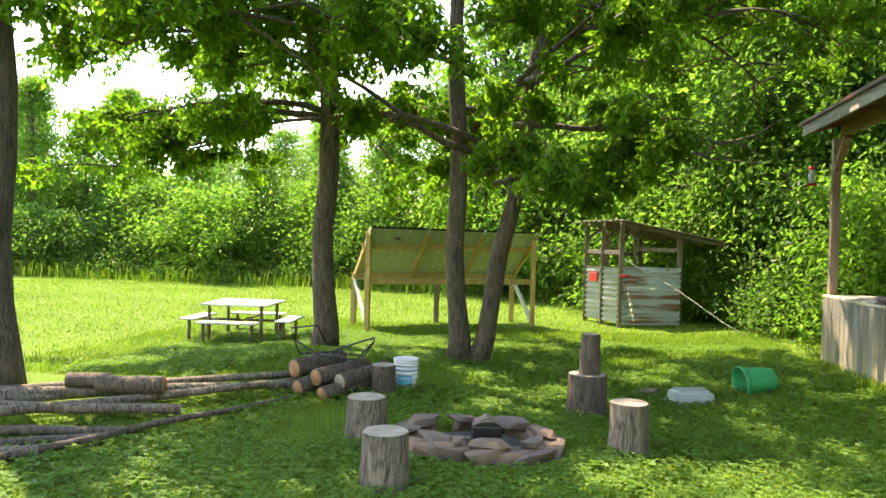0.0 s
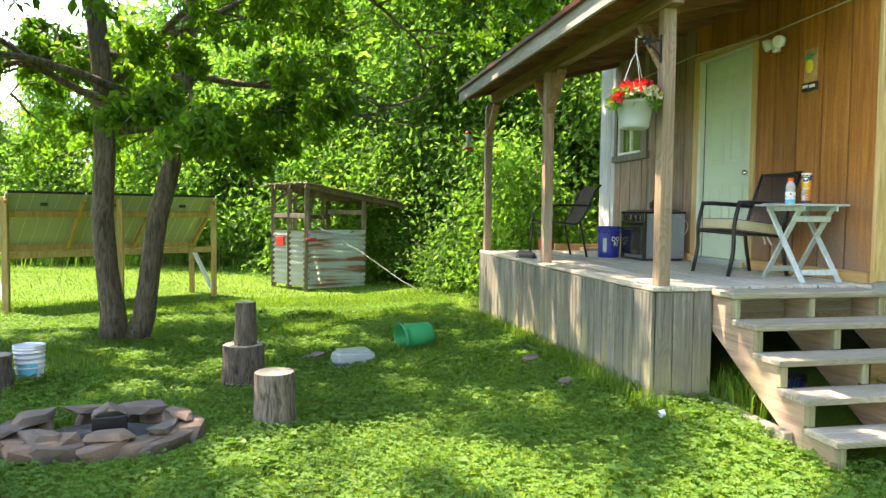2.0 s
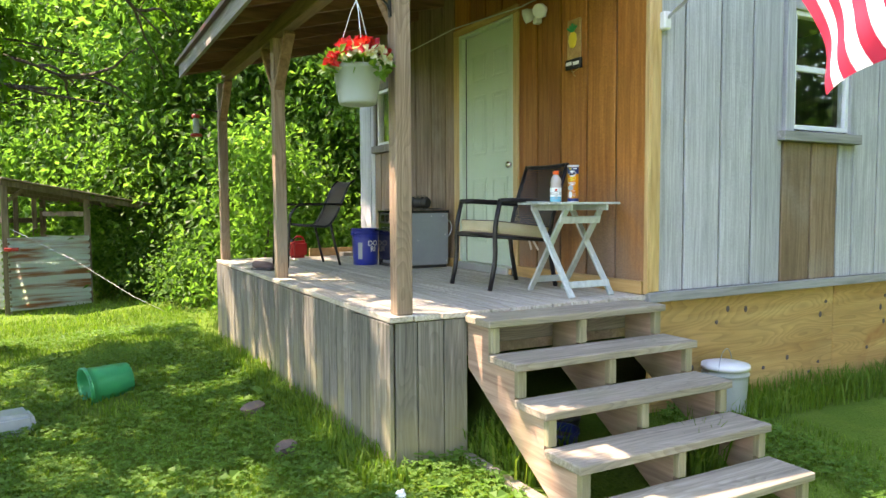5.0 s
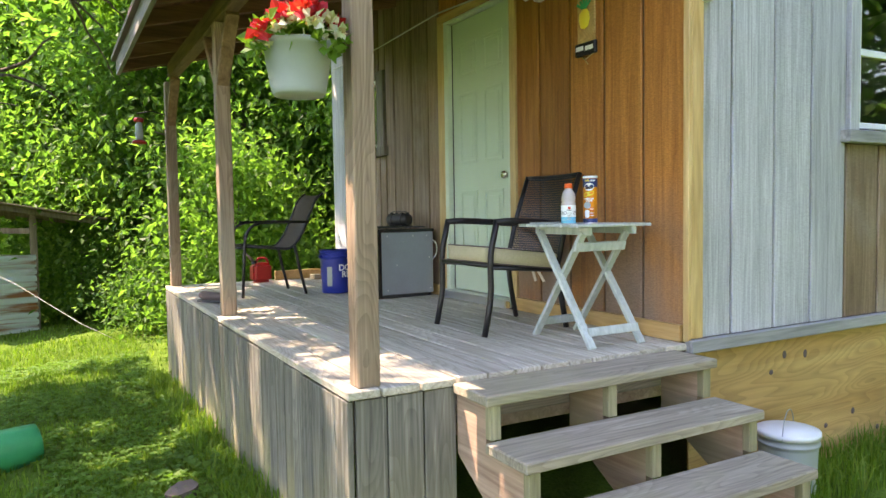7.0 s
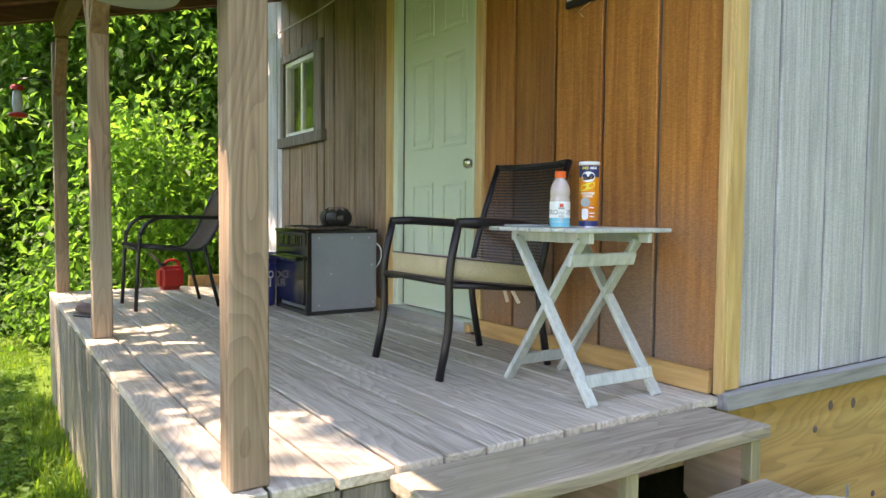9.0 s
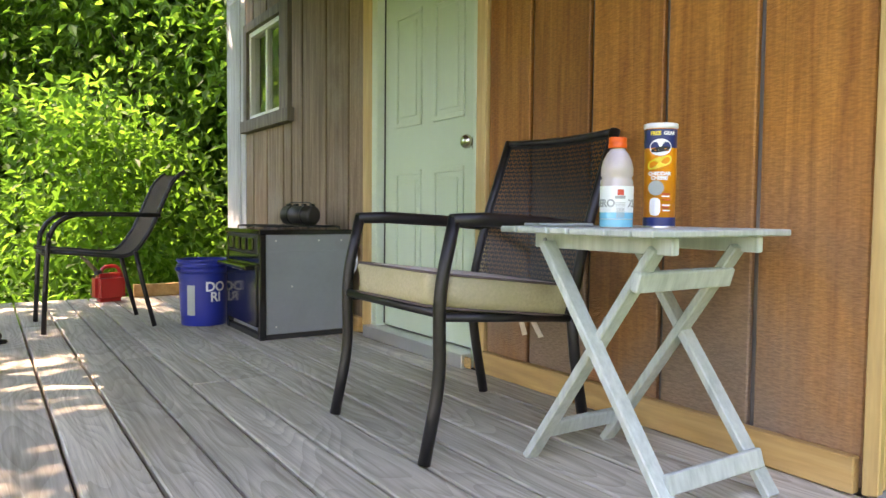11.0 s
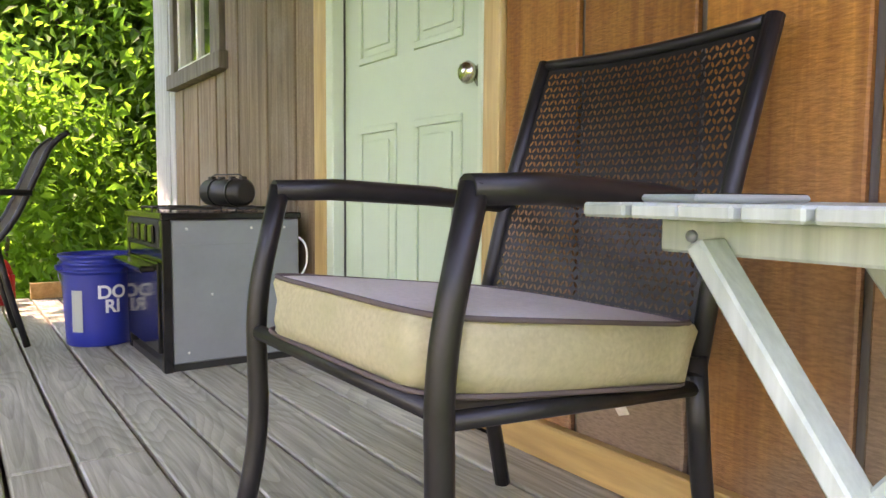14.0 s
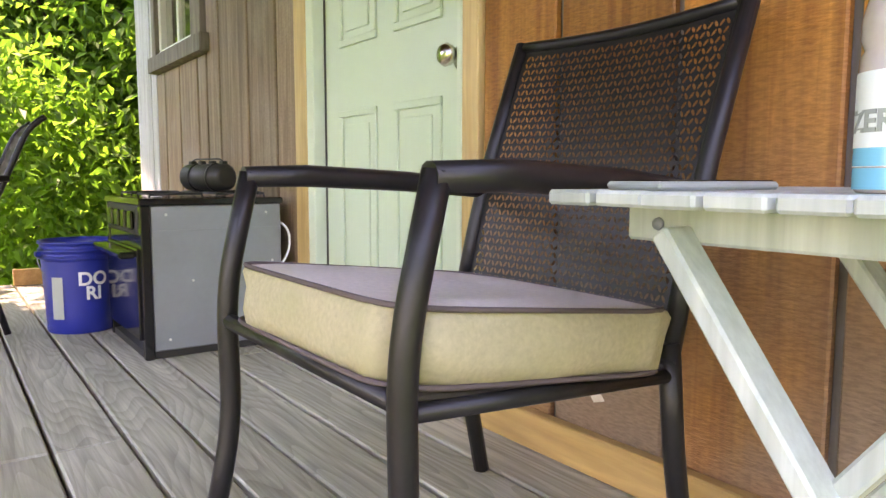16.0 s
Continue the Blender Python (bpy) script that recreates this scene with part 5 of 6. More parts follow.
# ---- yard ----
def stump(name, x, y, r, h, bark_m, end_m, label, seed, rz=0, z=None, tilt=0):
    t = thing(name, pose(x, y, gh(x, y) - 0.01 if z is None else z, tilt, 0, rz), label, "stump")
    bm = bmesh.new()
    n = 40
    rings = []
    for f in (0, 0.03, 0.2, 0.4, 0.6, 0.8, 0.96, 1.0):
        flare = 1 + 0.12 * (1 - f) ** 3
        rings.append([bm.verts.new(((r * flare * (1 + 0.06 * noise.noise(Vector((math.cos(a) * 1.5, math.sin(a) * 1.5, seed))) + 0.05 * noise.noise(Vector((math.cos(a) * 7, math.sin(a) * 7, seed + f * 1.2))))) * math.cos(a),
                                    (r * flare * (1 + 0.06 * noise.noise(Vector((math.cos(a) * 1.5, math.sin(a) * 1.5, seed))) + 0.05 * noise.noise(Vector((math.cos(a) * 7, math.sin(a) * 7, seed + f * 1.2))))) * math.sin(a), f * h)) for a in np.linspace(0, 2 * math.pi, n, endpoint=False)])
    for a, b in zip(rings, rings[1:]):
        for k in range(n):
            f = bm.faces.new((a[k], a[(k + 1) % n], b[(k + 1) % n], b[k]))
            f.smooth = True
    bm.faces.new(rings[0][::-1])
    part("bark", bm, bark_m, t)
    ct = bmesh.new()
    top = [ct.verts.new((v[0] * 0.93, v[1] * 0.93, h + 0.002)) for v in [((r * math.cos(a), r * math.sin(a))) for a in np.linspace(0, 2 * math.pi, n, endpoint=False)]]
    low = [ct.verts.new((v.co.x * 1.05, v.co.y * 1.05, h - 0.006)) for v in top]
    c = ct.verts.new((0, 0, h - 0.004))
    for k in range(n):
        ct.faces.new((top[k], top[(k + 1) % n], c))
        ct.faces.new((low[k], low[(k + 1) % n], top[(k + 1) % n], top[k]))
    part("cut_face", ct, end_m, t, "sawn end with growth rings")
    return t


stump("tree_stump", 0.16, 6.26, 0.142, 0.335, BARK_LOG, ENDGRAIN, "upright sawn log seat beside the fire pit", 1)
stump("tree_stump", -0.255, 7.2, 0.145, 0.315, BARK_LOG, ENDGRAIN, "upright sawn log seat with cracked top", 2)
stump("tree_stump", 1.645, 7.37, 0.137, 0.37, BARK_LOG, ENDGRAIN, "upright grey-barked log seat on the lawn", 3)
stump("chopping_block", 1.355, 8.52, 0.165, 0.36, BARK_DARK, ENDGRAIN, "dark wide chopping block on the lawn", 4)
stump("split_log", 1.375, 8.52, 0.085, 0.35, BARK_DARK, ENDGRAIN, "short dark log standing on the chopping block", 5, z=gh(1.355, 8.52) + 0.352)
stump("dark_stump", -0.5, 8.5, 0.115, 0.27, BARK_DARK, ENDGRAIN, "dark rotting stump near the firewood", 6)


def log(name, a, b, r0, r1, bark_m, end_m, label, seed):
    a, b = Vector(a), Vector(b)
    t = thing(name, Matrix.Translation(a), label, "log")
    d = b - a
    n = 12
    side = d.cross(Vector((0, 0, 1))).normalized()
    pts, rs = [], []
    for i in range(n + 1):
        f = i / n
        w = 0.035 * d.length * 0.4
        pts.append(d * f + side * w * noise.noise(Vector((f * 3, seed, 0))) * math.sin(math.pi * f) * 2 + Vector((0, 0, 0.4 * w * noise.noise(Vector((f * 3, seed, 5))))))
        rs.append(r0 + (r1 - r0) * f + 0.08 * r0 * noise.noise(Vector((f * 9, seed, 9))))
    part("bark", tube(bmesh.new(), pts, rs, 12), bark_m, t)
    for p, r, way in ((pts[0], rs[0], -1), (pts[-1], rs[-1], 1)):
        dn = d.normalized() * way
        e = part("cut_end", lathe(bmesh.new(), [(0, 0.003), (r * 0.9, 0.003), (r * 0.93, -0.002)], 14), end_m, t, "sawn log end")
        e.matrix_local = Matrix.Translation(p) @ dn.to_track_quat("Z", "Y").to_matrix().to_4x4()
    return t


lr = random.Random(21)
poles = [((-2.4, 5.75), (-1.15, 8.1), 0.04, 0.02), ((-3.3, 6.1), (-1.2, 8.35), 0.05, 0.035), ((-3.6, 6.35), (-1.8, 7.25), 0.055, 0.045), ((-3.6, 6.0), (-1.9, 6.75), 0.05, 0.04),
         ((-3.5, 6.7), (-1.3, 8.2), 0.05, 0.035), ((-3.7, 6.6), (-1.7, 7.9), 0.06, 0.05), ((-3.2, 5.7), (-2.0, 6.6), 0.055, 0.045), ((-3.6, 7.0), (-1.4, 8.5), 0.045, 0.035), ((-2.9, 5.6), (-2.15, 6.15), 0.06, 0.055)]
for i, ((ax, ay), (bx_, by), r0, r1) in enumerate(poles):
    r0, r1 = r0 * 0.85, r1 * 0.85
    lift = 0.0 if i in (0, 6, 8) else 0.05 + 0.045 * (i % 3)
    log("log_pole", (ax, ay, gh(ax, ay) + r0 + lift), (bx_, by, gh(bx_, by) + r1 + lift * 0.4), r0, r1, BARK_LOG if i % 3 else BARK, ENDGRAIN, "long thin felled pole in the log pile", i * 3.1)
log("firewood_log", (-2.55, 7.25, 0.24), (-2.05, 7.4, 0.24), 0.07, 0.075, BARK, ENDRED, "short cut log with orange end on the pile", 70)
log("firewood_log", (-2.8, 7.2, 0.27), (-2.5, 7.35, 0.26), 0.06, 0.06, BARK, ENDRED, "short cut log with orange end on the pile", 71)
for i, (ax, ay, az, bx_, by, bz, r) in enumerate(((-1.28, 8.25, 0.2, -1.0, 8.75, 0.2, 0.085), (-1.03, 8.15, 0.17, -0.72, 8.65, 0.19, 0.08), (-0.82, 8.2, 0.14, -0.55, 8.75, 0.17, 0.075), (-1.18, 8.1, 0.08, -0.95, 8.6, 0.1, 0.07), (-0.93, 8.05, 0.06, -0.65, 8.55, 0.08, 0.065))):
    log("firewood_log", (ax, ay, gh(ax, ay) + az), (bx_, by, gh(bx_, by) + bz), r, r * 0.95, BARK_DARK, ENDRED if i != 2 else ENDGRAIN, "short dark firewood log with sawn end", 30 + i)
rack = thing("fire_rack", pose(-0.98, 8.42, gh(-0.98, 8.42) + 0.3, 0, 0, 20), "bent black steel mesh rack lying on the firewood", "rack")
for p in ([(-0.34, -0.05, 0.16), (-0.3, 0.02, 0.02), (0.0, 0.05, 0.03), (0.3, 0.0, 0.0), (0.38, -0.1, 0.15)], [(-0.34, -0.05, 0.16), (-0.38, 0.0, 0.26), (-0.14, 0.06, 0.28), (-0.05, 0.07, 0.1)], [(0.38, -0.1, 0.15), (0.4, 0.05, 0.17), (0.2, 0.1, 0.1), (0.0, 0.05, 0.03)], [(-0.34, -0.05, 0.16), (-0.1, -0.12, 0.02), (0.22, -0.16, -0.01), (0.38, -0.1, 0.15)]):
    part("steel_bar", tube(bmesh.new(), p, 0.009, 8), BLACKMETAL, rack)
for k in range(7):
    part("mesh_wire", tube(bmesh.new(), [(-0.26 + k * 0.08, 0.03, 0.03), (-0.24 + k * 0.08, -0.1, 0.015)], 0.003, 5), BLACKMETAL, rack)
wb = bucket("white_bucket", pose(-0.36, 8.8, gh(-0.36, 8.8), 0, 0, 30), 0.1, 0.115, 0.28, WHITEPL, "ribbed white plastic bucket by the dark stump", (0.35, 0.5, 0.65, 0.8, 0.9), False)
patch("label_patch", 0.1085, -60, 20, 0.04, 0.13, LIQUID, wb, "faded blue label")
bucket("green_bucket", pose(3.13, 9.56, gh(3.0, 9.56) + 0.125, 0, -96, 16), 0.115, 0.15, 0.33, GREEN, "bright green bucket lying on its side in the grass", (0.93,), False)
tub = thing("storage_tub", pose(2.31, 9.08, gh(2.31, 9.08), 0, 0, 12), "upturned milky plastic tub on the grass", "tub")
bm = bx(bmesh.new(), -0.2, 0.2, -0.14, 0.14, 0, 0.14)
for v in bm.verts:
    if v.co.z > 0.1:
        v.co.x *= 0.86
        v.co.y *= 0.84
part("tub_shell", bm, CLEARPL, tub, "", 0.03, seg=3)
part("rim", bx(bmesh.new(), -0.215, 0.215, -0.155, 0.155, 0.0, 0.016), CLEARPL, tub, "", 0.006)


def rock(name, x, y, z, sx, sy, sz, rz, seed, material, parent=None, label=""):
    bm = bmesh.new()
    rk = random.Random(int(seed * 13) + 5)
    for k in range(22):
        a, zz = rk.uniform(0, 2 * math.pi), rk.choice((-1, 1)) * rk.uniform(0.75, 1.0)
        q = rk.uniform(0.7, 1.08)
        bm.verts.new((sx * q * math.cos(a), sy * q * math.sin(a), sz * zz))
    hull = bmesh.ops.convex_hull(bm, input=bm.verts[:])
    bmesh.ops.delete(bm, geom=[v for v in bm.verts if not v.link_faces], context="VERTS")
    bmesh.ops.bevel(bm, geom=bm.edges[:], offset=0.006, segments=1, affect="EDGES", clamp_overlap=True)
    ob = part(name, bm, material, parent, label)
    ob.matrix_local = pose(x, y, z, lr.uniform(-8, 8), lr.uniform(-8, 8), rz)
    return ob


pit = thing("fire_pit", pose(0.57, 7.2, gh(0.57, 7.2)) @ Matrix.Diagonal((1.04, 1.12, 1, 1)), "ring of flat brown stones round a fire pit", "fire pit")
part("ash_bed", lathe(bmesh.new(), [(0, 0.05), (0.28, 0.04), (0.42, 0.0)], 28), ASH, pit, "black ash and charcoal").matrix_local = Matrix.Diagonal((1, 0.68, 1, 1))
for i in range(13):
    a = i / 13 * 2 * math.pi + lr.uniform(-0.1, 0.1)
    rx, ry = 0.5 + lr.uniform(-0.04, 0.06), 0.32 + lr.uniform(-0.03, 0.05)
    lx = lr.uniform(0.1, 0.19)
    rock("stone", rx * math.cos(a), ry * math.sin(a), 0.04, lx * 1.1, lr.uniform(0.08, 0.12), lr.uniform(0.04, 0.06), math.degrees(a) + 90 + lr.uniform(-20, 20), i, STONE if i % 3 else STONE_B, pit)
for i in range(8):
    a = i / 8 * 2 * math.pi + 0.3
    rock("stone", 0.47 * math.cos(a), 0.29 * math.sin(a), 0.11, lr.uniform(0.12, 0.2), lr.uniform(0.065, 0.1), lr.uniform(0.02, 0.034), math.degrees(a) + 90 + lr.uniform(-20, 20), i + 40, STONE_B if i % 3 else STONE, pit)
rock("stone", -0.2, -0.3, 0.07, 0.19, 0.1, 0.04, 15, 77, STONE, pit)
lant = thing("charcoal_box", pose(0.66, 7.1, gh(0.6, 7.1) + 0.05, 0, 0, 15), "dark metal fire box with a little peaked lid in the pit", "fire box")
part("box_body", bx(bmesh.new(), -0.1, 0.1, -0.07, 0.07, 0, 0.13), BLACKMETAL, lant, "", 0.006)
part("lid_flap", bar(bmesh.new(), (-0.09, 0, 0.14), (0.0, 0, 0.19), 0.13, 0.008), STONE_B, lant)
part("lid_flap", bar(bmesh.new(), (0.0, 0, 0.19), (0.09, 0, 0.14), 0.13, 0.008), STONE_B, lant)
for x, y, s in ((1.93, 9.45, 0.16), (3.8, 8.3, 0.1), (3.78, 7.44, 0.08)):
    tagged(rock("flat_stone", x, y, gh(x, y) + 0.02, s, s * 0.7, 0.035, 30, x, STONE_B), "flat grey stone half sunk in grass", "stone")
paper = thing("paper_scrap", pose(4.05, 6.5, gh(4.05, 6.5) + 0.045), "crumpled white paper scrap on the lawn", "litter")
bm = bmesh.new()
bmesh.ops.create_icosphere(bm, subdivisions=2, radius=0.026)
for v in bm.verts:
    v.co *= 1 + 0.5 * noise.noise(v.co * 60)
part("paper", bm, LETTER, paper)

# picnic table
pic = thing("picnic_table", pose(-3.5, 11.63, gh(-3.5, 11.63) - 0.01, 0, 0, 8) @ Matrix.Diagonal((1.12, 1.12, 1.1, 1)), "small square white-topped picnic table with four benches on the lawn", "picnic table")
for k in range(6):
    part("top_board", bx(bmesh.new(), -0.42, 0.42, -0.42 + k * 0.141, -0.42 + k * 0.141 + 0.135, 0.47, 0.492), WHITEWOOD, pic, "pale sunlit top board", 0.003)
for k in range(4):
    m = pose(0, 0, 0, 0, 0, k * 90)
    bench = part("bench", bx(bmesh.new(), -0.36, 0.36, -0.7, -0.5, 0.27, 0.292), WHITEWOOD, pic, "pale bench board", 0.003)
    bench.matrix_local = m
    for x in (-0.3, 0.3):
        part("bench_leg", tube(bmesh.new(), [(x, -0.6, -0.03), (x, -0.6, 0.271)], 0.022, 8), OLDWOOD, bench)
    part("bench_arm", tube(bmesh.new(), [(0, -0.6, 0.255), (0, -0.05, 0.255)], 0.016, 8), OLDWOOD, bench)
    part("table_leg", tube(bmesh.new(), [(-0.33, -0.33, -0.03), (-0.33, -0.33, 0.471)], 0.022, 8), OLDWOOD, pic).matrix_local = m

# solar rack
sol = thing("solar_rack", pose(-2.17, 13.3, 0), "yellow pine rack holding three tilted solar panels", "solar rack")
ax = Vector((2.57, 1.8, 0)).normalized()
dn = Vector((-0.573, 0.819, 0)).normalized()
LN = 3.14
for i, f in enumerate((0.0, 0.5, 1.0)):
    p = ax * LN * f
    part("front_post", bar(bmesh.new(), p + Vector((0, 0, gh(-2.19 + p.x, 13.4) - 0.05)), p + Vector((0, 0, 1.62)), 0.085, 0.085, (0, 1, 0)), FRAMEWOOD, sol, "", 0.005)
    q = p + dn * 0.78
    part("rear_post", bar(bmesh.new(), q + Vector((0, 0, -0.05)), q + Vector((0, 0, 0.8)), 0.085, 0.085, (0, 1, 0)), FRAMEWOOD if i != 1 else OLDWOOD, sol, "", 0.005)
for i in range(4):
    p = ax * (LN * i / 3)
    part("tilt_rafter", bar(bmesh.new(), p + Vector((0, 0, 1.6)) - dn * 0.05, p + dn * 0.85 + Vector((0, 0, 0.76)), 0.045, 0.09), FRAMEWOOD, sol, "", 0.004)
    if i in (0, 3):
        part("side_brace", bar(bmesh.new(), p + Vector((0, 0, 0.05)), p + dn * 0.75 + Vector((0, 0, 0.78)), 0.04, 0.085), WHITEWOOD, sol, "pale diagonal brace", 0.004)
for z, off in ((0.8, 0.0), (1.38, 0.2), (0.86, 0.72)):
    part("rail", bar(bmesh.new(), ax * -0.05 + dn * off + Vector((0, 0, z)), ax * (LN + 0.05) + dn * off + Vector((0, 0, z)), 0.045, 0.09), FRAMEWOOD, sol, "", 0.004)
for i in range(3):
    a, b = ax * (LN * i / 3 + 0.015), ax * (LN * (i + 1) / 3 - 0.015)
    hi, lo = Vector((0, 0, 1.69)) - dn * 0.08, dn * 0.88 + Vector((0, 0, 0.8))
    pan = part("panel", bar(bmesh.new(), (a + b) / 2 + hi, (a + b) / 2 + lo, (b - a).length, 0.012), PANEL, sol, "pale green underside of a solar panel")
    for u, v in ((a + hi, b + hi), (a + lo, b + lo), (a + hi, a + lo), (b + hi, b + lo)):
        part("panel_frame", bar(bmesh.new(), u, v, 0.03, 0.035), BLACKMETAL if (u - a).length < 2 and u == a + hi and v == b + hi else ALU, pan, "metal panel edge")
    for j in range(1, 6):
        m = a + (b - a) * j / 6
        part("cell_line", bar(bmesh.new(), m + hi + Vector((0, 0, -0.014)), m + lo + Vector((0, 0, -0.014)), 0.006, 0.004), ALU, pan)
    part("junction_box", bx(bmesh.new(), *(lambda c: (c.x - 0.05, c.x + 0.05, c.y - 0.02, c.y + 0.02, c.z - 0.06, c.z - 0.012))((a + b) / 2 + hi * 0.85 + lo * 0.15)), BLACKRUBBER, pan, "black junction box", 0.004)

# shower stall
stall = thing("shower_stall", pose(1.975, 15.5, 0), "open wooden stall clad in white and rusty corrugated iron", "stall")
ex, ey = Vector((1.06, 0.36, 0)), Vector((-0.62, 1.12, 0))
corner = {"a": Vector((0, 0, 0)), "b": ex, "c": ex + ey, "d": ey, "m": ey * 0.5}
for k, h in (("a", 1.92), ("b", 1.72), ("c", 1.7), ("d", 1.9), ("m", 1.92)):
    part("post", bar(bmesh.new(), corner[k] + Vector((0, 0, -0.1)), corner[k] + Vector((0, 0, h)), 0.09, 0.09, (0, 1, 0)), OLDWOOD, stall, "", 0.006)


def corr(a, b, z0, z1, material, label, normal):
    bm = bmesh.new()
    n = int((z1 - z0) / 0.0125)
    rows = []
    for i in range(n + 1):
        z = z0 + (z1 - z0) * i / n
        o = normal * 0.019 * math.sin(2 * math.pi * (z - z0) / 0.1)
        rows.append([bm.verts.new(a + o + Vector((0, 0, z))), bm.verts.new(b + o + Vector((0, 0, z)))])
    for r, s in zip(rows, rows[1:]):
        f = bm.faces.new((r[0], r[1], s[1], s[0]))
        f.smooth = True
    bmesh.ops.solidify(bm, geom=bm.faces[:], thickness=0.002)
    return part("corrugated_sheet", bm, material, stall, label)


nf, ns = Vector((0.36, -1.06, 0)).normalized(), Vector((-1.12, -0.62, 0)).normalized()
corr(corner["a"] + nf * 0.06, corner["b"] + nf * 0.06, 0.06, 1.12, RUSTY, "rust-streaked corrugated sheet", nf)
corr(corner["a"] + ns * 0.02 + ey * 0.06, corner["m"] + ns * 0.02 - ey * 0.03, 0.08, 1.1, WHITEIRON, "white corrugated sheet", ns)
corr(corner["m"] + ns * 0.02 + ey * 0.03, corner["d"] + ns * 0.02, 0.08, 1.1, WHITEIRON, "white corrugated sheet", ns)
corr(corner["b"] - nf * 0.02, corner["c"], 0.06, 1.1, RUSTY, "rust-streaked corrugated sheet", -ns)
for a, b, z in (("a", "d", 1.38), ("b", "c", 1.45), ("d", "c", 1.35), ("a", "b", 1.5)):
    if (a, b) != ("a", "b"):
        part("rail", bar(bmesh.new(), corner[a] + Vector((0, 0, z)), corner[b] + Vector((0, 0, z)), 0.05, 0.08), OLDWOOD, stall, "", 0.004)
for k in ("a", "m", "d"):
    part("brace", bar(bmesh.new(), corner[k] + Vector((0, 0, 1.62)), corner[k] + ex * 0.25 + Vector((0, 0, 1.84)), 0.05, 0.05), OLDWOOD, stall, "", 0.004)
for k, f in enumerate((0.35, 0.62, 0.86)):
    part("inner_post", bar(bmesh.new(), ex * f + ey * 0.95 + Vector((0, 0, 1.1)), ex * f + ey * 0.95 + Vector((0, 0, 1.75)), 0.07, 0.07, (0, 1, 0)), OLDWOOD, stall, "", 0.005)
for i in range(9):
    f = -0.12 + i * 0.155
    p = ey * f * 0.98 - ex * 0.1
    part("roof_board", bar(bmesh.new(), p + Vector((0, 0, 1.97 + 0.01 * (i % 2))), p + ex * 1.9 + Vector((0, 0, 1.60 + 0.012 * (i % 3))), 0.185, 0.022), OLDWOOD, stall, "grey weathered roof board", 0.004)
    if i % 3 == 0:
        part("rafter", bar(bmesh.new(), p + Vector((0, 0, 1.91)), p + ex * 1.8 + Vector((0, 0, 1.555)), 0.045, 0.07), OLDWOOD, stall, "", 0.004)
part("red_tray", bx(bmesh.new(), -0.02, 0.16, -0.14, -0.06, 0.93, 0.98), RED, stall, "red plastic tray", 0.008)
sw = ns * 0.045 + ey * 0.72
part("red_bag", bar(bmesh.new(), sw + Vector((0, 0, 0.8)), sw + Vector((0, 0, 0.98)), 0.3, 0.03, tuple(ns)), RED, stall, "red cloth hanging on the sheet", 0.008)
guy = thing("guy_line", pose(2.04, 15.43, 1.25), "pale guy line staked from the stall to the ground", "rope")
part("strand", tube(bmesh.new(), [(0, 0, 0.0), (0.8, -0.6, -0.45), (1.5, -1.1, -0.95), (2.0, -1.45, -1.22)], 0.005, 6), CORD, guy)

# ---- trees ----
def spray(geo_leaf, rng, pts, per, size, droop):
    """Leaves along a twig."""
    pts = np.array(pts)
    n = per * len(pts)
    at = pts[rng.integers(0, len(pts), n)] + rng.normal(0, 0.06, (n, 3))
    way = unit(rng.normal(0, 1, (n, 3)) + np.array([0, 0, -droop]))
    nor = unit(rng.normal(0, 0.7, (n, 3)) + np.array([0, 0, 1.0]))
    nor = unit(nor - way * (nor * way).sum(1, keepdims=True))
    ln = rng.uniform(0.7, 1.25, n) * size
    geo_leaf.leaves(at, way, nor, ln, ln * rng.uniform(0.42, 0.6, n))


def bough(geo_w, geo_l, rng, start, az, rise, length, r0, subs, per, size, sag=0.25, level=0):
    d = np.array([math.cos(az) * math.cos(rise), math.sin(az) * math.cos(rise), math.sin(rise)])
    n = 7
    pts, p = [np.array(start, float)], np.array(start, float)
    for i in range(n):
        d = unit(d + rng.normal(0, 0.13, 3) + np.array([0, 0, -sag * i / n * 0.5]))
        p = p + d * length / n
        pts.append(p)
    rs = [r0 * (1 - 0.85 * i / n) + 0.002 for i in range(n + 1)]
    geo_w.limb([tuple(q) for q in pts], rs, 6 if level == 0 else 4)
    if level > 0 and pts[-1][0] > 2.6 and pts[-1][2] < 4.0:
        return
    if level == 2:
        spray(geo_l, rng, pts[2:], per, size, 0.9)
        return
    for i in range(subs):
        f = rng.uniform(0.22, 1.0)
        j = min(n - 1, int(f * n))
        q = pts[j] + (pts[j + 1] - pts[j]) * (f * n - j if f < 1 else 0.9)
        a = math.atan2(d[1], d[0]) + rng.choice([-1, 1]) * rng.uniform(0.4, 1.1)
        bough(geo_w, geo_l, rng, q, a, rng.uniform(-0.25, 0.35), length * rng.uniform(0.28, 0.5), r0 * 0.42, max(3, subs // 2), per, size, sag, level + 1)


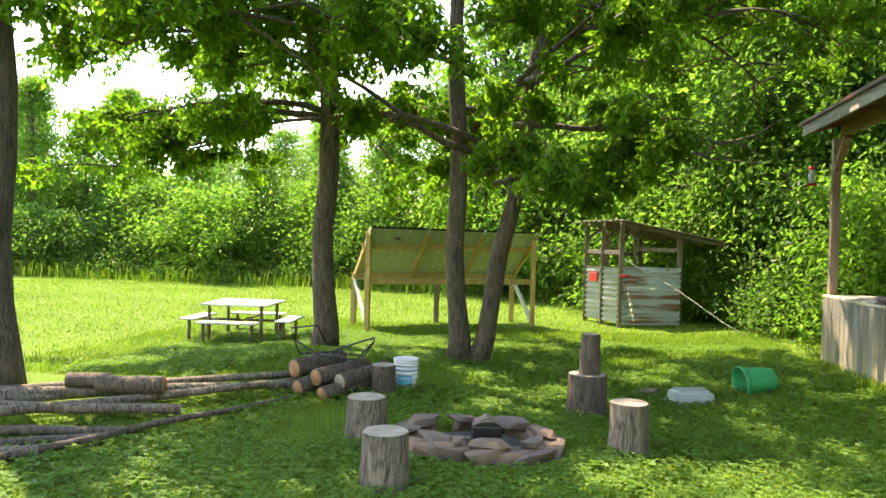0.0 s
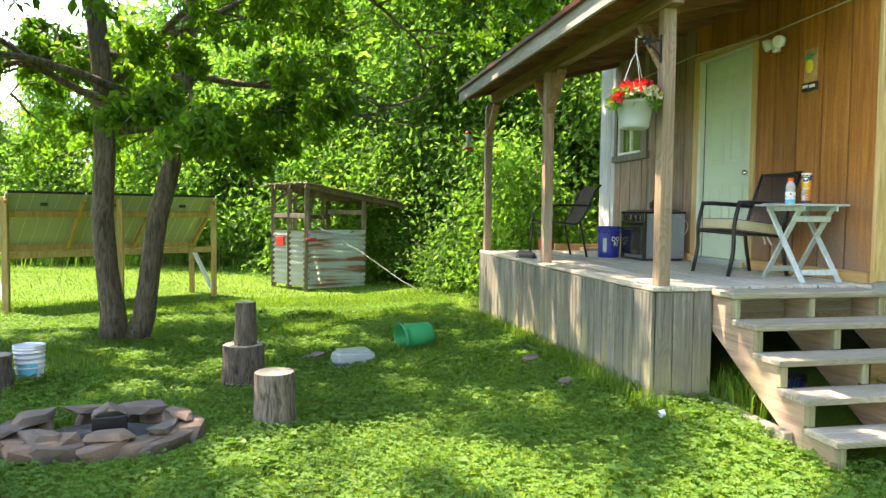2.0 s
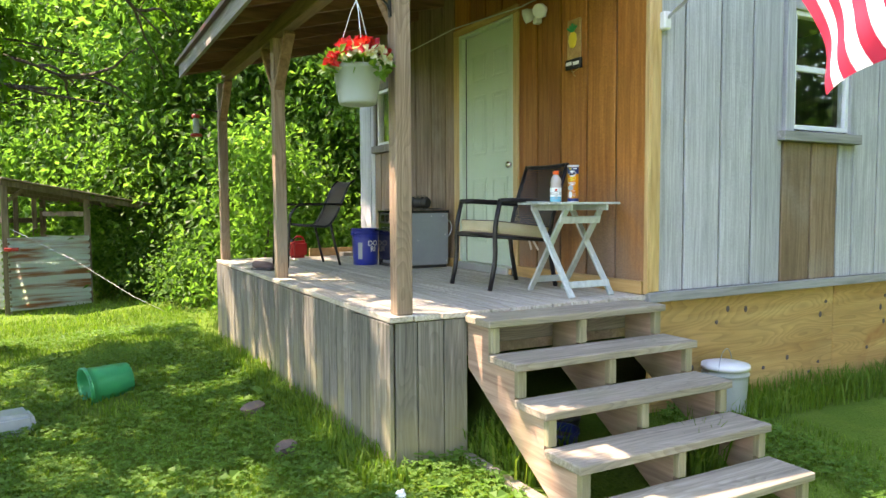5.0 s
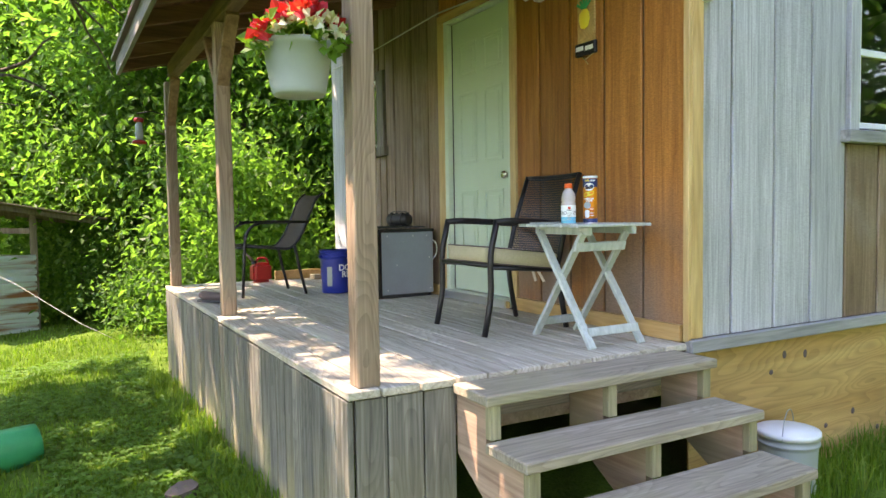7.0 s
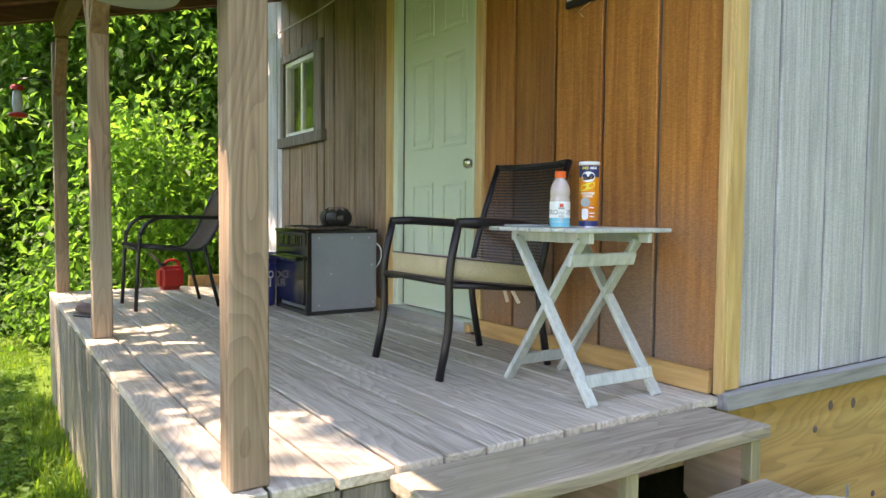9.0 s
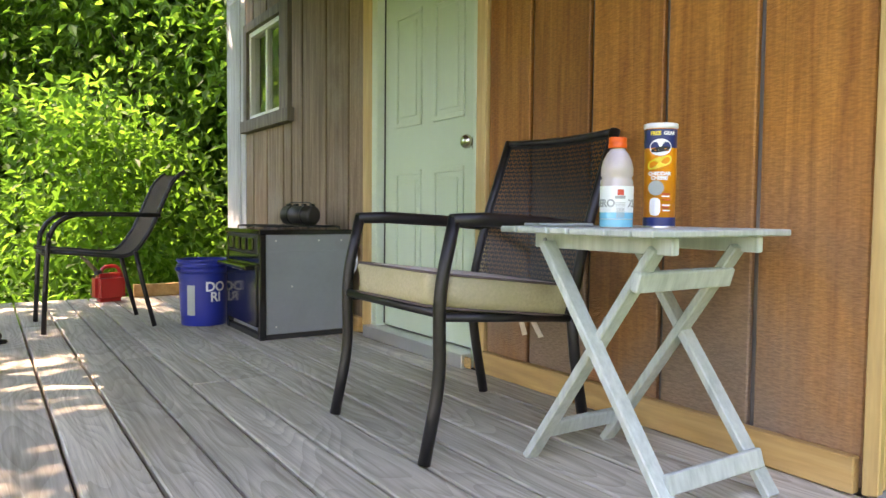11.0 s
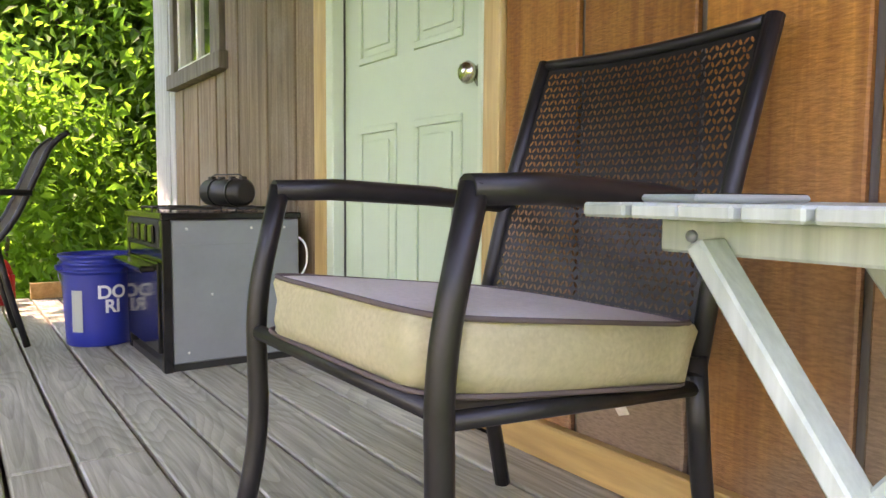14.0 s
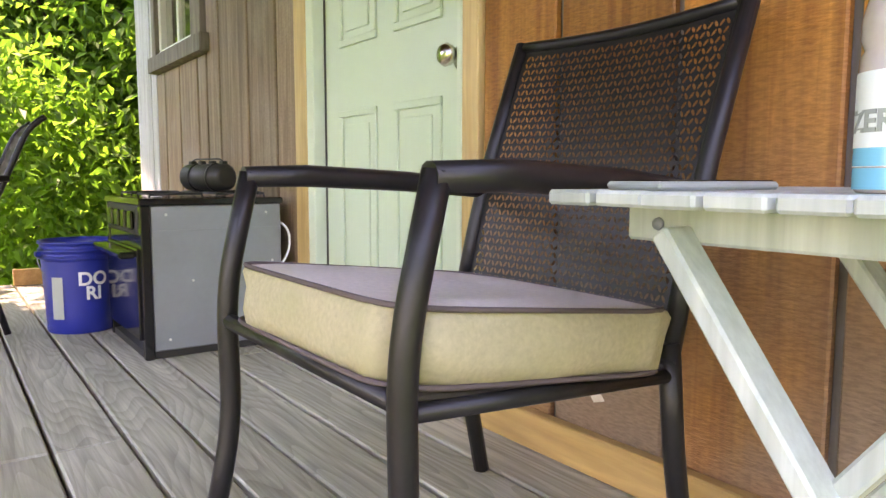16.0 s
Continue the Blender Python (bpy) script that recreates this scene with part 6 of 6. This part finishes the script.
def shade_tree(name, base, trunks, boughs, label, seed, per=12, size=0.1):
    rng = np.random.default_rng(seed)
    t = thing(name, pose(*base), label, "tree")
    w, l = Geo(), Geo()
    for pts, rs in trunks:
        bm = bmesh.new()
        tube(bm, pts, list(rs), 20)
        for v in bm.verts:
            s = 0.012 * noise.noise(v.co * 6) + 0.01 * noise.noise(v.co * 15)
            v.co += Vector((v.co.x, v.co.y, 0)).normalized() * s
        part("trunk", bm, BARK, t)
    for start, az, rise, length, r0 in boughs:
        bough(w, l, rng, start, az, rise, length, r0, 8, per, size)
    for nm, g, m in (("branchwork", w, BARK), ("crown", l, LEAF)):
        ob = tagged(new(nm, g.mesh(nm, m, nm == "branchwork")), kind="stuff")
        ob.parent = t
    return t


def up_trunk(x0, y0, x1, y1, r0, r1, h, n=12, flare=0.35):
    pts = [(x0 + (x1 - x0) * i / n + 0.03 * math.sin(i * 1.7), y0 + (y1 - y0) * i / n + 0.03 * math.cos(i * 1.3), -0.1 + h * (i / n) ** 1.25) for i in range(n + 1)]
    return pts, [r0 + (r1 - r0) * (i / n) + r0 * flare * max(0, 1 - i * 0.75) for i in range(n + 1)]


rb = random.Random(3)


def ring_boughs(x, y, heights, length, r0, lean=(0, 0), az0=0.0, skip=None):
    out = []
    for i, h in enumerate(heights):
        az = az0 + i * 2.4 + rb.uniform(-0.3, 0.3)
        out.append(((x + lean[0] * h, y + lean[1] * h, h), az, rb.uniform(0.05, 0.4), length * rb.uniform(0.75, 1.15), r0))
    return out


T1 = (-1.93, 10.7)
T2 = (-0.09, 10.75)
T0 = (-3.62, 7.36)
shade_tree("shade_tree", (*T1, gh(*T1)), [up_trunk(0, 0, -0.05, 0.05, 0.15, 0.085, 9.0)],
           ring_boughs(0, 0, [2.75, 3.0, 3.3, 3.7, 4.1, 4.6, 5.2, 5.9, 6.7, 7.6, 8.2], 3.1, 0.045, az0=0.6) + [((0, 0, 2.9), 3.3, 0.2, 3.4, 0.045), ((0, 0, 3.3), 2.6, 0.15, 3.6, 0.045), ((0, 0, 3.6), -1.9, 0.1, 3.0, 0.04), ((0, 0, 3.9), -2.7, 0.12, 3.3, 0.04), ((0, 0, 3.2), 0.4, 0.2, 2.6, 0.04)], "tall shade tree with a straight grey trunk", 1)
b2 = ring_boughs(0, 0, [2.3, 2.6, 2.85, 3.1, 3.5, 4.0, 4.6, 5.3, 6.2, 7.2, 8.0], 3.3, 0.045, az0=1.0)
# Boughs starting at 4.5 m and up are added out of view to shade the porch.
b2 += [((0.45, 0.0, 2.4), -0.25, 0.18, 2.4, 0.045), ((0.5, 0.0, 2.9), 0.35, 0.15, 2.5, 0.045), ((0.55, 0, 3.4), -0.7, 0.2, 2.7, 0.04), ((0.1, 0, 2.7), 3.3, 0.12, 3.4, 0.045), ((0.3, 0, 2.2), -1.2, 0.1, 2.0, 0.035), ((0.6, 0, 4.5), -0.2, 0.14, 4.1, 0.05), ((0.6, 0, 4.7), 0.2, 0.12, 4.0, 0.05), ((0.7, 0, 5.4), -0.35, 0.1, 4.2, 0.05), ((0.7, 0, 5.5), 0.1, 0.1, 4.0, 0.05), ((0.7, 0, 5.2), 0.55, 0.12, 4.0, 0.05), ((0.7, 0, 5.0), -0.05, 0.1, 3.6, 0.05)]
# Six more unseen boughs, added to keep sun off the porch's far end.
b2 += [((0.7, 0, 5.6 + 0.35 * i), 0.35 + 0.15 * (i % 4), 0.16, 4.6 + 0.3 * (i % 3), 0.05) for i in range(6)]
shade_tree("shade_tree", (*T2, gh(*T2)), [up_trunk(-0.10, 0, -0.3, 0.0, 0.13, 0.07, 8.5), up_trunk(0.09, 0.02, 1.35, 0.1, 0.12, 0.06, 8.2)], b2, "twin-trunked shade tree with low leafy boughs", 2, 22)
shade_tree("shade_tree", (*T0, gh(*T0)), [up_trunk(0, 0, -0.35, 0.1, 0.185, 0.12, 8.5)],
           ring_boughs(0, 0, [3.6, 4.0, 4.5, 5.1, 5.8, 6.6, 7.5, 8.2], 3.2, 0.05, az0=0.2) + [((0, 0, 3.4), 0.5, 0.15, 3.3, 0.05), ((0, 0, 3.8), 1.2, 0.15, 3.0, 0.05), ((0, 0, 3.6), -0.2, 0.2, 2.8, 0.045)], "old shade tree with rough dark bark", 3)
# Never in view: a tree added behind the path for its canopy shade.
T3 = (1.2, -1.6)
shade_tree("shade_tree", (*T3, gh(*T3)), [up_trunk(0, 0, 0.2, 0.2, 0.2, 0.1, 9)],
           ring_boughs(0, 0, [4.2, 4.8, 5.4, 6.0, 6.8, 7.6, 8.4], 3.6, 0.05, az0=1.3), "added unseen tree behind the path, for shade", 4, 14)


def far_tree(name, label, seed, height, spread, clumps, leaf, material, trunk_r, low=0.15, per=105):
    rng = np.random.default_rng(seed)
    t = thing(name, pose(0, 0, -60), label, "tree" if height > 3 else "shrub")
    w, l = Geo(), Geo()
    w.limb([(0.12 * math.sin(i + seed) * i / 6, 0.1 * math.cos(2 * i + seed) * i / 6, -0.2 + height * 0.85 * i / 7) for i in range(8)], [trunk_r * (1 - i / 8.5) for i in range(8)], 8)
    for i in range(clumps):
        h = low + (1 - low) * rng.uniform(0, 1) ** 0.85
        rad = spread * (math.sin(math.pi * min(1, (h - low) / (1 - low) * 0.72 + 0.22))) * rng.uniform(0.35, 1.0)
        a = rng.uniform(0, 2 * math.pi)
        c = np.array([rad * math.cos(a), rad * math.sin(a), h * height])
        if i % 3 == 0 and height > 3:
            w.limb([(0, 0, max(0.3, h * height * 0.75)), tuple(c * np.array([0.5, 0.5, 0.93])), tuple(c)], [trunk_r * 0.25, trunk_r * 0.15, 0.01], 4)
        cr = rng.uniform(0.1, 0.2) * (spread + 0.6)
        at = c + rng.normal(0, 1, (per, 3)) * np.array([cr, cr, cr * 0.55])
        way = unit(rng.normal(0, 1, (per, 3)) + np.array([math.cos(a) * 0.5, math.sin(a) * 0.5, -0.45]))
        nor = unit(rng.normal(0, 0.6, (per, 3)) + np.array([0, 0, 1]))
        nor = unit(nor - way * (nor * way).sum(1, keepdims=True))
        ln = rng.uniform(0.7, 1.35, per) * leaf
        l.leaves(at, way, nor, ln, ln * rng.uniform(0.4, 0.65, per))
    for nm, g, m in (("trunk", w, BARK_FAR), ("crown", l, material)):
        ob = new(nm, g.mesh(nm, m, nm == "trunk"))
        ob.parent = t
    return t


LEAF_DEEP = leafy("deep green woodland leaves", [(0.06, 0.145, 0.032), (0.085, 0.2, 0.042), (0.12, 0.25, 0.052)], 0.66)
FAR = [far_tree("woodland_tree", "tall green leafy woodland tree", 10, 9.5, 2.4, 170, 0.17, LEAF_FAR, 0.16),
       far_tree("woodland_tree", "broad bright green woodland tree", 11, 7.5, 2.6, 160, 0.16, LEAF_BUSH, 0.14, 0.08),
       far_tree("woodland_tree", "dense deep green woodland tree", 12, 8.5, 2.3, 170, 0.16, LEAF_DEEP, 0.15, 0.1),
       far_tree("woodland_tree", "slender tall green woodland tree", 13, 11.0, 2.0, 170, 0.17, LEAF_FAR, 0.14, 0.2),
       far_tree("woodland_tree", "low spreading woodland tree", 14, 5.5, 2.3, 150, 0.15, LEAF_FAR, 0.12, 0.05)]
BUSH = [far_tree("thicket_shrub", "leafy green shrub at the wood's edge", 20, 2.0, 1.1, 70, 0.10, LEAF_BUSH, 0.03, 0.03, 60),
        far_tree("thicket_shrub", "dense deep green shrub at the wood's edge", 21, 2.6, 1.2, 80, 0.11, LEAF_FAR, 0.03, 0.03, 60),
        far_tree("thicket_shrub", "low pale bramble shrub with white blossom", 22, 1.1, 1.0, 60, 0.085, LEAF_BUSH, 0.02, 0.03, 60)]
rf = random.Random(8)


def plant(kinds, x, y, s, group):
    src = rf.choice(kinds)
    ob = copy_thing(src, pose(x, y, gh(x, y) - 0.05, 0, 0, rf.uniform(0, 360)) @ Matrix.Diagonal((s * rf.uniform(0.85, 1.15), s * rf.uniform(0.85, 1.15), s, 1)))
    ob["group"] = group
    return ob


def edge_line(x):
    """Where the wood's edge runs, from the field round to behind the cabin."""
    return 24.0 - 5.5 * smooth(-1.0, 5.0, x) - 5.0 * smooth(4.5, 9.5, x)


x = -26.0
while x < 13:
    y = edge_line(x)
    plant(FAR[:4] if x < -3 else FAR, x, y + 1.6 + rf.uniform(-0.6, 0.8), rf.uniform(0.5, 0.66) if x < -3 else rf.uniform(0.85, 1.1), "wood behind the field")
    plant(FAR, x + 1.2, y + 5.0 + rf.uniform(-0.8, 0.8), rf.uniform(0.6, 0.74) if x < -3 else rf.uniform(1.1, 1.4), "wood behind the field")
    x += 2.3
x = -25.0
while x < 13:
    y = edge_line(x)
    plant(BUSH, x, y - 0.3 + rf.uniform(-0.5, 0.4), rf.uniform(0.8, 1.2), "thicket at the wood's edge")
    plant(BUSH[:2], x + 0.6, y + 0.8, rf.uniform(1.0, 1.4), "thicket at the wood's edge")
    x += 1.25
for x, y, k in ((5.0, 18.0, 0), (7.0, 17.2, 3), (9.0, 16.0, 1), (11.5, 14.5, 0)):
    ob = copy_thing(FAR[k], pose(x, y, gh(x, y) - 0.05, 0, 0, x * 50))
    ob["group"] = "wood behind the field"
for x, y in ((3.7, 17.2), (4.3, 16.4), (3.4, 18.2), (2.2, 18.6), (6.5, 13.2), (7.8, 13.0), (9.2, 13.3), (5.6, 14.2), (4.7, 14.9), (5.2, 13.4)):
    plant(BUSH, x, y, rf.uniform(0.85, 1.15), "thicket at the wood's edge")
for x, y, k, z in ((4.4, 19.6, 4, 0.9), (6.2, 16.2, 4, 0.85), (7.6, 14.9, 4, 0.8), (5.4, 17.0, 1, 0.75), (8.8, 14.2, 4, 0.85), (10.4, 13.4, 1, 0.7), (6.9, 17.9, 1, 0.9), (2.6, 20.4, 4, 0.95), (0.6, 21.8, 4, 0.9), (-1.6, 22.6, 4, 0.8), (8.2, 16.4, 1, 0.85), (3.4, 19.0, 4, 0.7)):
    ob = copy_thing(FAR[k], pose(x, y, gh(x, y) - 0.05, 0, 0, x * 77) @ Matrix.Diagonal((z, z, z * 1.1, 1)))
    ob["group"] = "wood behind the field"
for x, y in ((13.5, 11), (14.5, 7), (15.5, 3), (14, -3), (11.5, -0.5), (12.5, 5.5), (10.5, -3.5), (13, 1.5), (8, -6), (10, -8), (4, -11), (-3, -12), (-9, -10), (-15, -6), (-19, 1), (-22, 8), (-25, 15)):
    plant(FAR, x, y, rf.uniform(0.9, 1.2), "trees round the clearing")
for src in FAR + BUSH:
    for o in (*src.children_recursive, src):
        bpy.data.objects.remove(o)


# ---- grass ----
def blades(name, label, n, xr, yr, h, w, keep, seed, material=None):
    rng = np.random.default_rng(seed)
    x, y = rng.uniform(*xr, n), rng.uniform(*yr, n)
    ok = np.array([keep(a, b) for a, b in zip(x, y)])
    x, y = x[ok], y[ok]
    n = len(x)
    patch = np.array([0.55 + 0.9 * (0.5 + 0.5 * noise.noise(Vector((a * 0.9, b * 0.9, seed)))) for a, b in zip(x, y)])
    z = np.array([gh(a, b) for a, b in zip(x, y)])
    L = h * rng.uniform(0.5, 1.35, n) * patch
    a = rng.uniform(0, 2 * np.pi, n)
    d = np.stack([np.cos(a), np.sin(a), np.zeros(n)], 1)
    s = np.stack([-np.sin(a), np.cos(a), np.zeros(n)], 1) * (w * rng.uniform(0.6, 1.4, n))[:, None] / 2
    base = np.stack([x, y, z - 0.005], 1)
    lean = rng.uniform(0.1, 0.75, n)
    mid = base + d * (L * lean * 0.35)[:, None] + np.array([0, 0, 1]) * (L * 0.6)[:, None]
    tip = base + d * (L * lean)[:, None] + np.array([0, 0, 1]) * (L * (1 - lean * 0.35))[:, None]
    v = np.stack([base - s, base + s, mid + s * 0.75, mid - s * 0.75, tip], 1).reshape(-1, 3)
    k = np.arange(n) * 5
    me = bpy.data.meshes.new(name)
    me.from_pydata(v.tolist(), [], list(map(tuple, np.stack([k, k + 1, k + 2, k + 3], 1).tolist())) + list(map(tuple, np.stack([k + 3, k + 2, k + 4], 1).tolist())))
    me.materials.append(material or BLADE)
    return tagged(new(name, me), label, "grass", kind="stuff")


def open_lawn(x, y):
    if 4.12 < x and y > 6.86:
        return x > 6.0 and y < 6.88
    if 4.6 < x < 5.95 and 5.75 < y < 6.9:
        return False
    return ((x - 0.57) / 0.7) ** 2 + ((y - 7.12) / 0.45) ** 2 > 1.0


blades("grass", "short green lawn grass", 115000, (-3.6, 6.8), (2.6, 9.0), 0.048, 0.006, open_lawn, 1)
blades("grass", "taller green lawn grass in the shade", 60000, (-5.0, 4.2), (8.5, 14.5), 0.065, 0.008, open_lawn, 2)
blades("grass", "field grass", 66000, (-15, 8), (7.0, 22), 0.055, 0.014, lambda x, y: y < edge_line(x) - 1 and not (x > -5 and y < 11) and not (x > 4 and y < 11.8), 3)
blades("tall_grass", "tall pale meadow grass at the wood's edge", 16000, (-22, 10), (12.5, 24), 0.5, 0.02, lambda x, y: edge_line(x) - 2.6 < y < edge_line(x) + 1 and not (x > 4 and y < 12.6), 4)
blades("tall_grass", "taller grass along the porch skirting", 2500, (3.95, 4.17), (6.6, 11.7), 0.13, 0.008, lambda x, y: True, 5)
blades("tall_grass", "taller grass below the plywood skirting", 2500, (6.1, 9), (6.5, 6.88), 0.16, 0.008, lambda x, y: True, 6)
blades("tall_grass", "grass tufts growing through the steps", 260, (5.35, 5.6), (6.0, 6.2), 0.3, 0.012, lambda x, y: True, 7)
blades("tall_grass", "weeds beside the steps", 500, (4.62, 4.95), (6.35, 6.95), 0.2, 0.012, lambda x, y: True, 9)


def clover(n, seed, xr, yr, size, cover, label):
    rng = np.random.default_rng(seed)
    g = Geo()
    x, y = rng.uniform(*xr, n), rng.uniform(*yr, n)
    ok = np.array([open_lawn(a, b) and noise.noise(Vector((a * 0.8, b * 0.8, 7))) > cover for a, b in zip(x, y)])
    x, y = x[ok], y[ok]
    n = len(x)
    at = np.stack([x, y, [gh(a, b) for a, b in zip(x, y)] + rng.uniform(0.02, 0.055, n)], 1)
    a = rng.uniform(0, 6.28, n)
    for k in range(3):
        way = np.stack([np.cos(a + k * 2.09), np.sin(a + k * 2.09), rng.uniform(-0.1, 0.35, n)], 1)
        ln = rng.uniform(0.65, 1.25, n) * size
        nor = unit(np.stack([rng.normal(0, 0.25, n), rng.normal(0, 0.25, n), np.ones(n)], 1))
        g.leaves(at, unit(way), nor, ln, ln * 0.95)
    return tagged(new("clover", g.mesh("clover", CLOVER)), label, "clover", kind="stuff")


clover(42000, 5, (-2.5, 6.5), (3.4, 8.5), 0.024, -0.35, "low clover in the lawn")
clover(26000, 6, (-4.0, 4.1), (8.5, 13.0), 0.03, -0.3, "low clover in the shaded lawn")
clover(1500, 7, (-2.5, 6.4), (3.4, 9.5), 0.06, 0.0, "broad-leaved plantain weeds in the lawn")
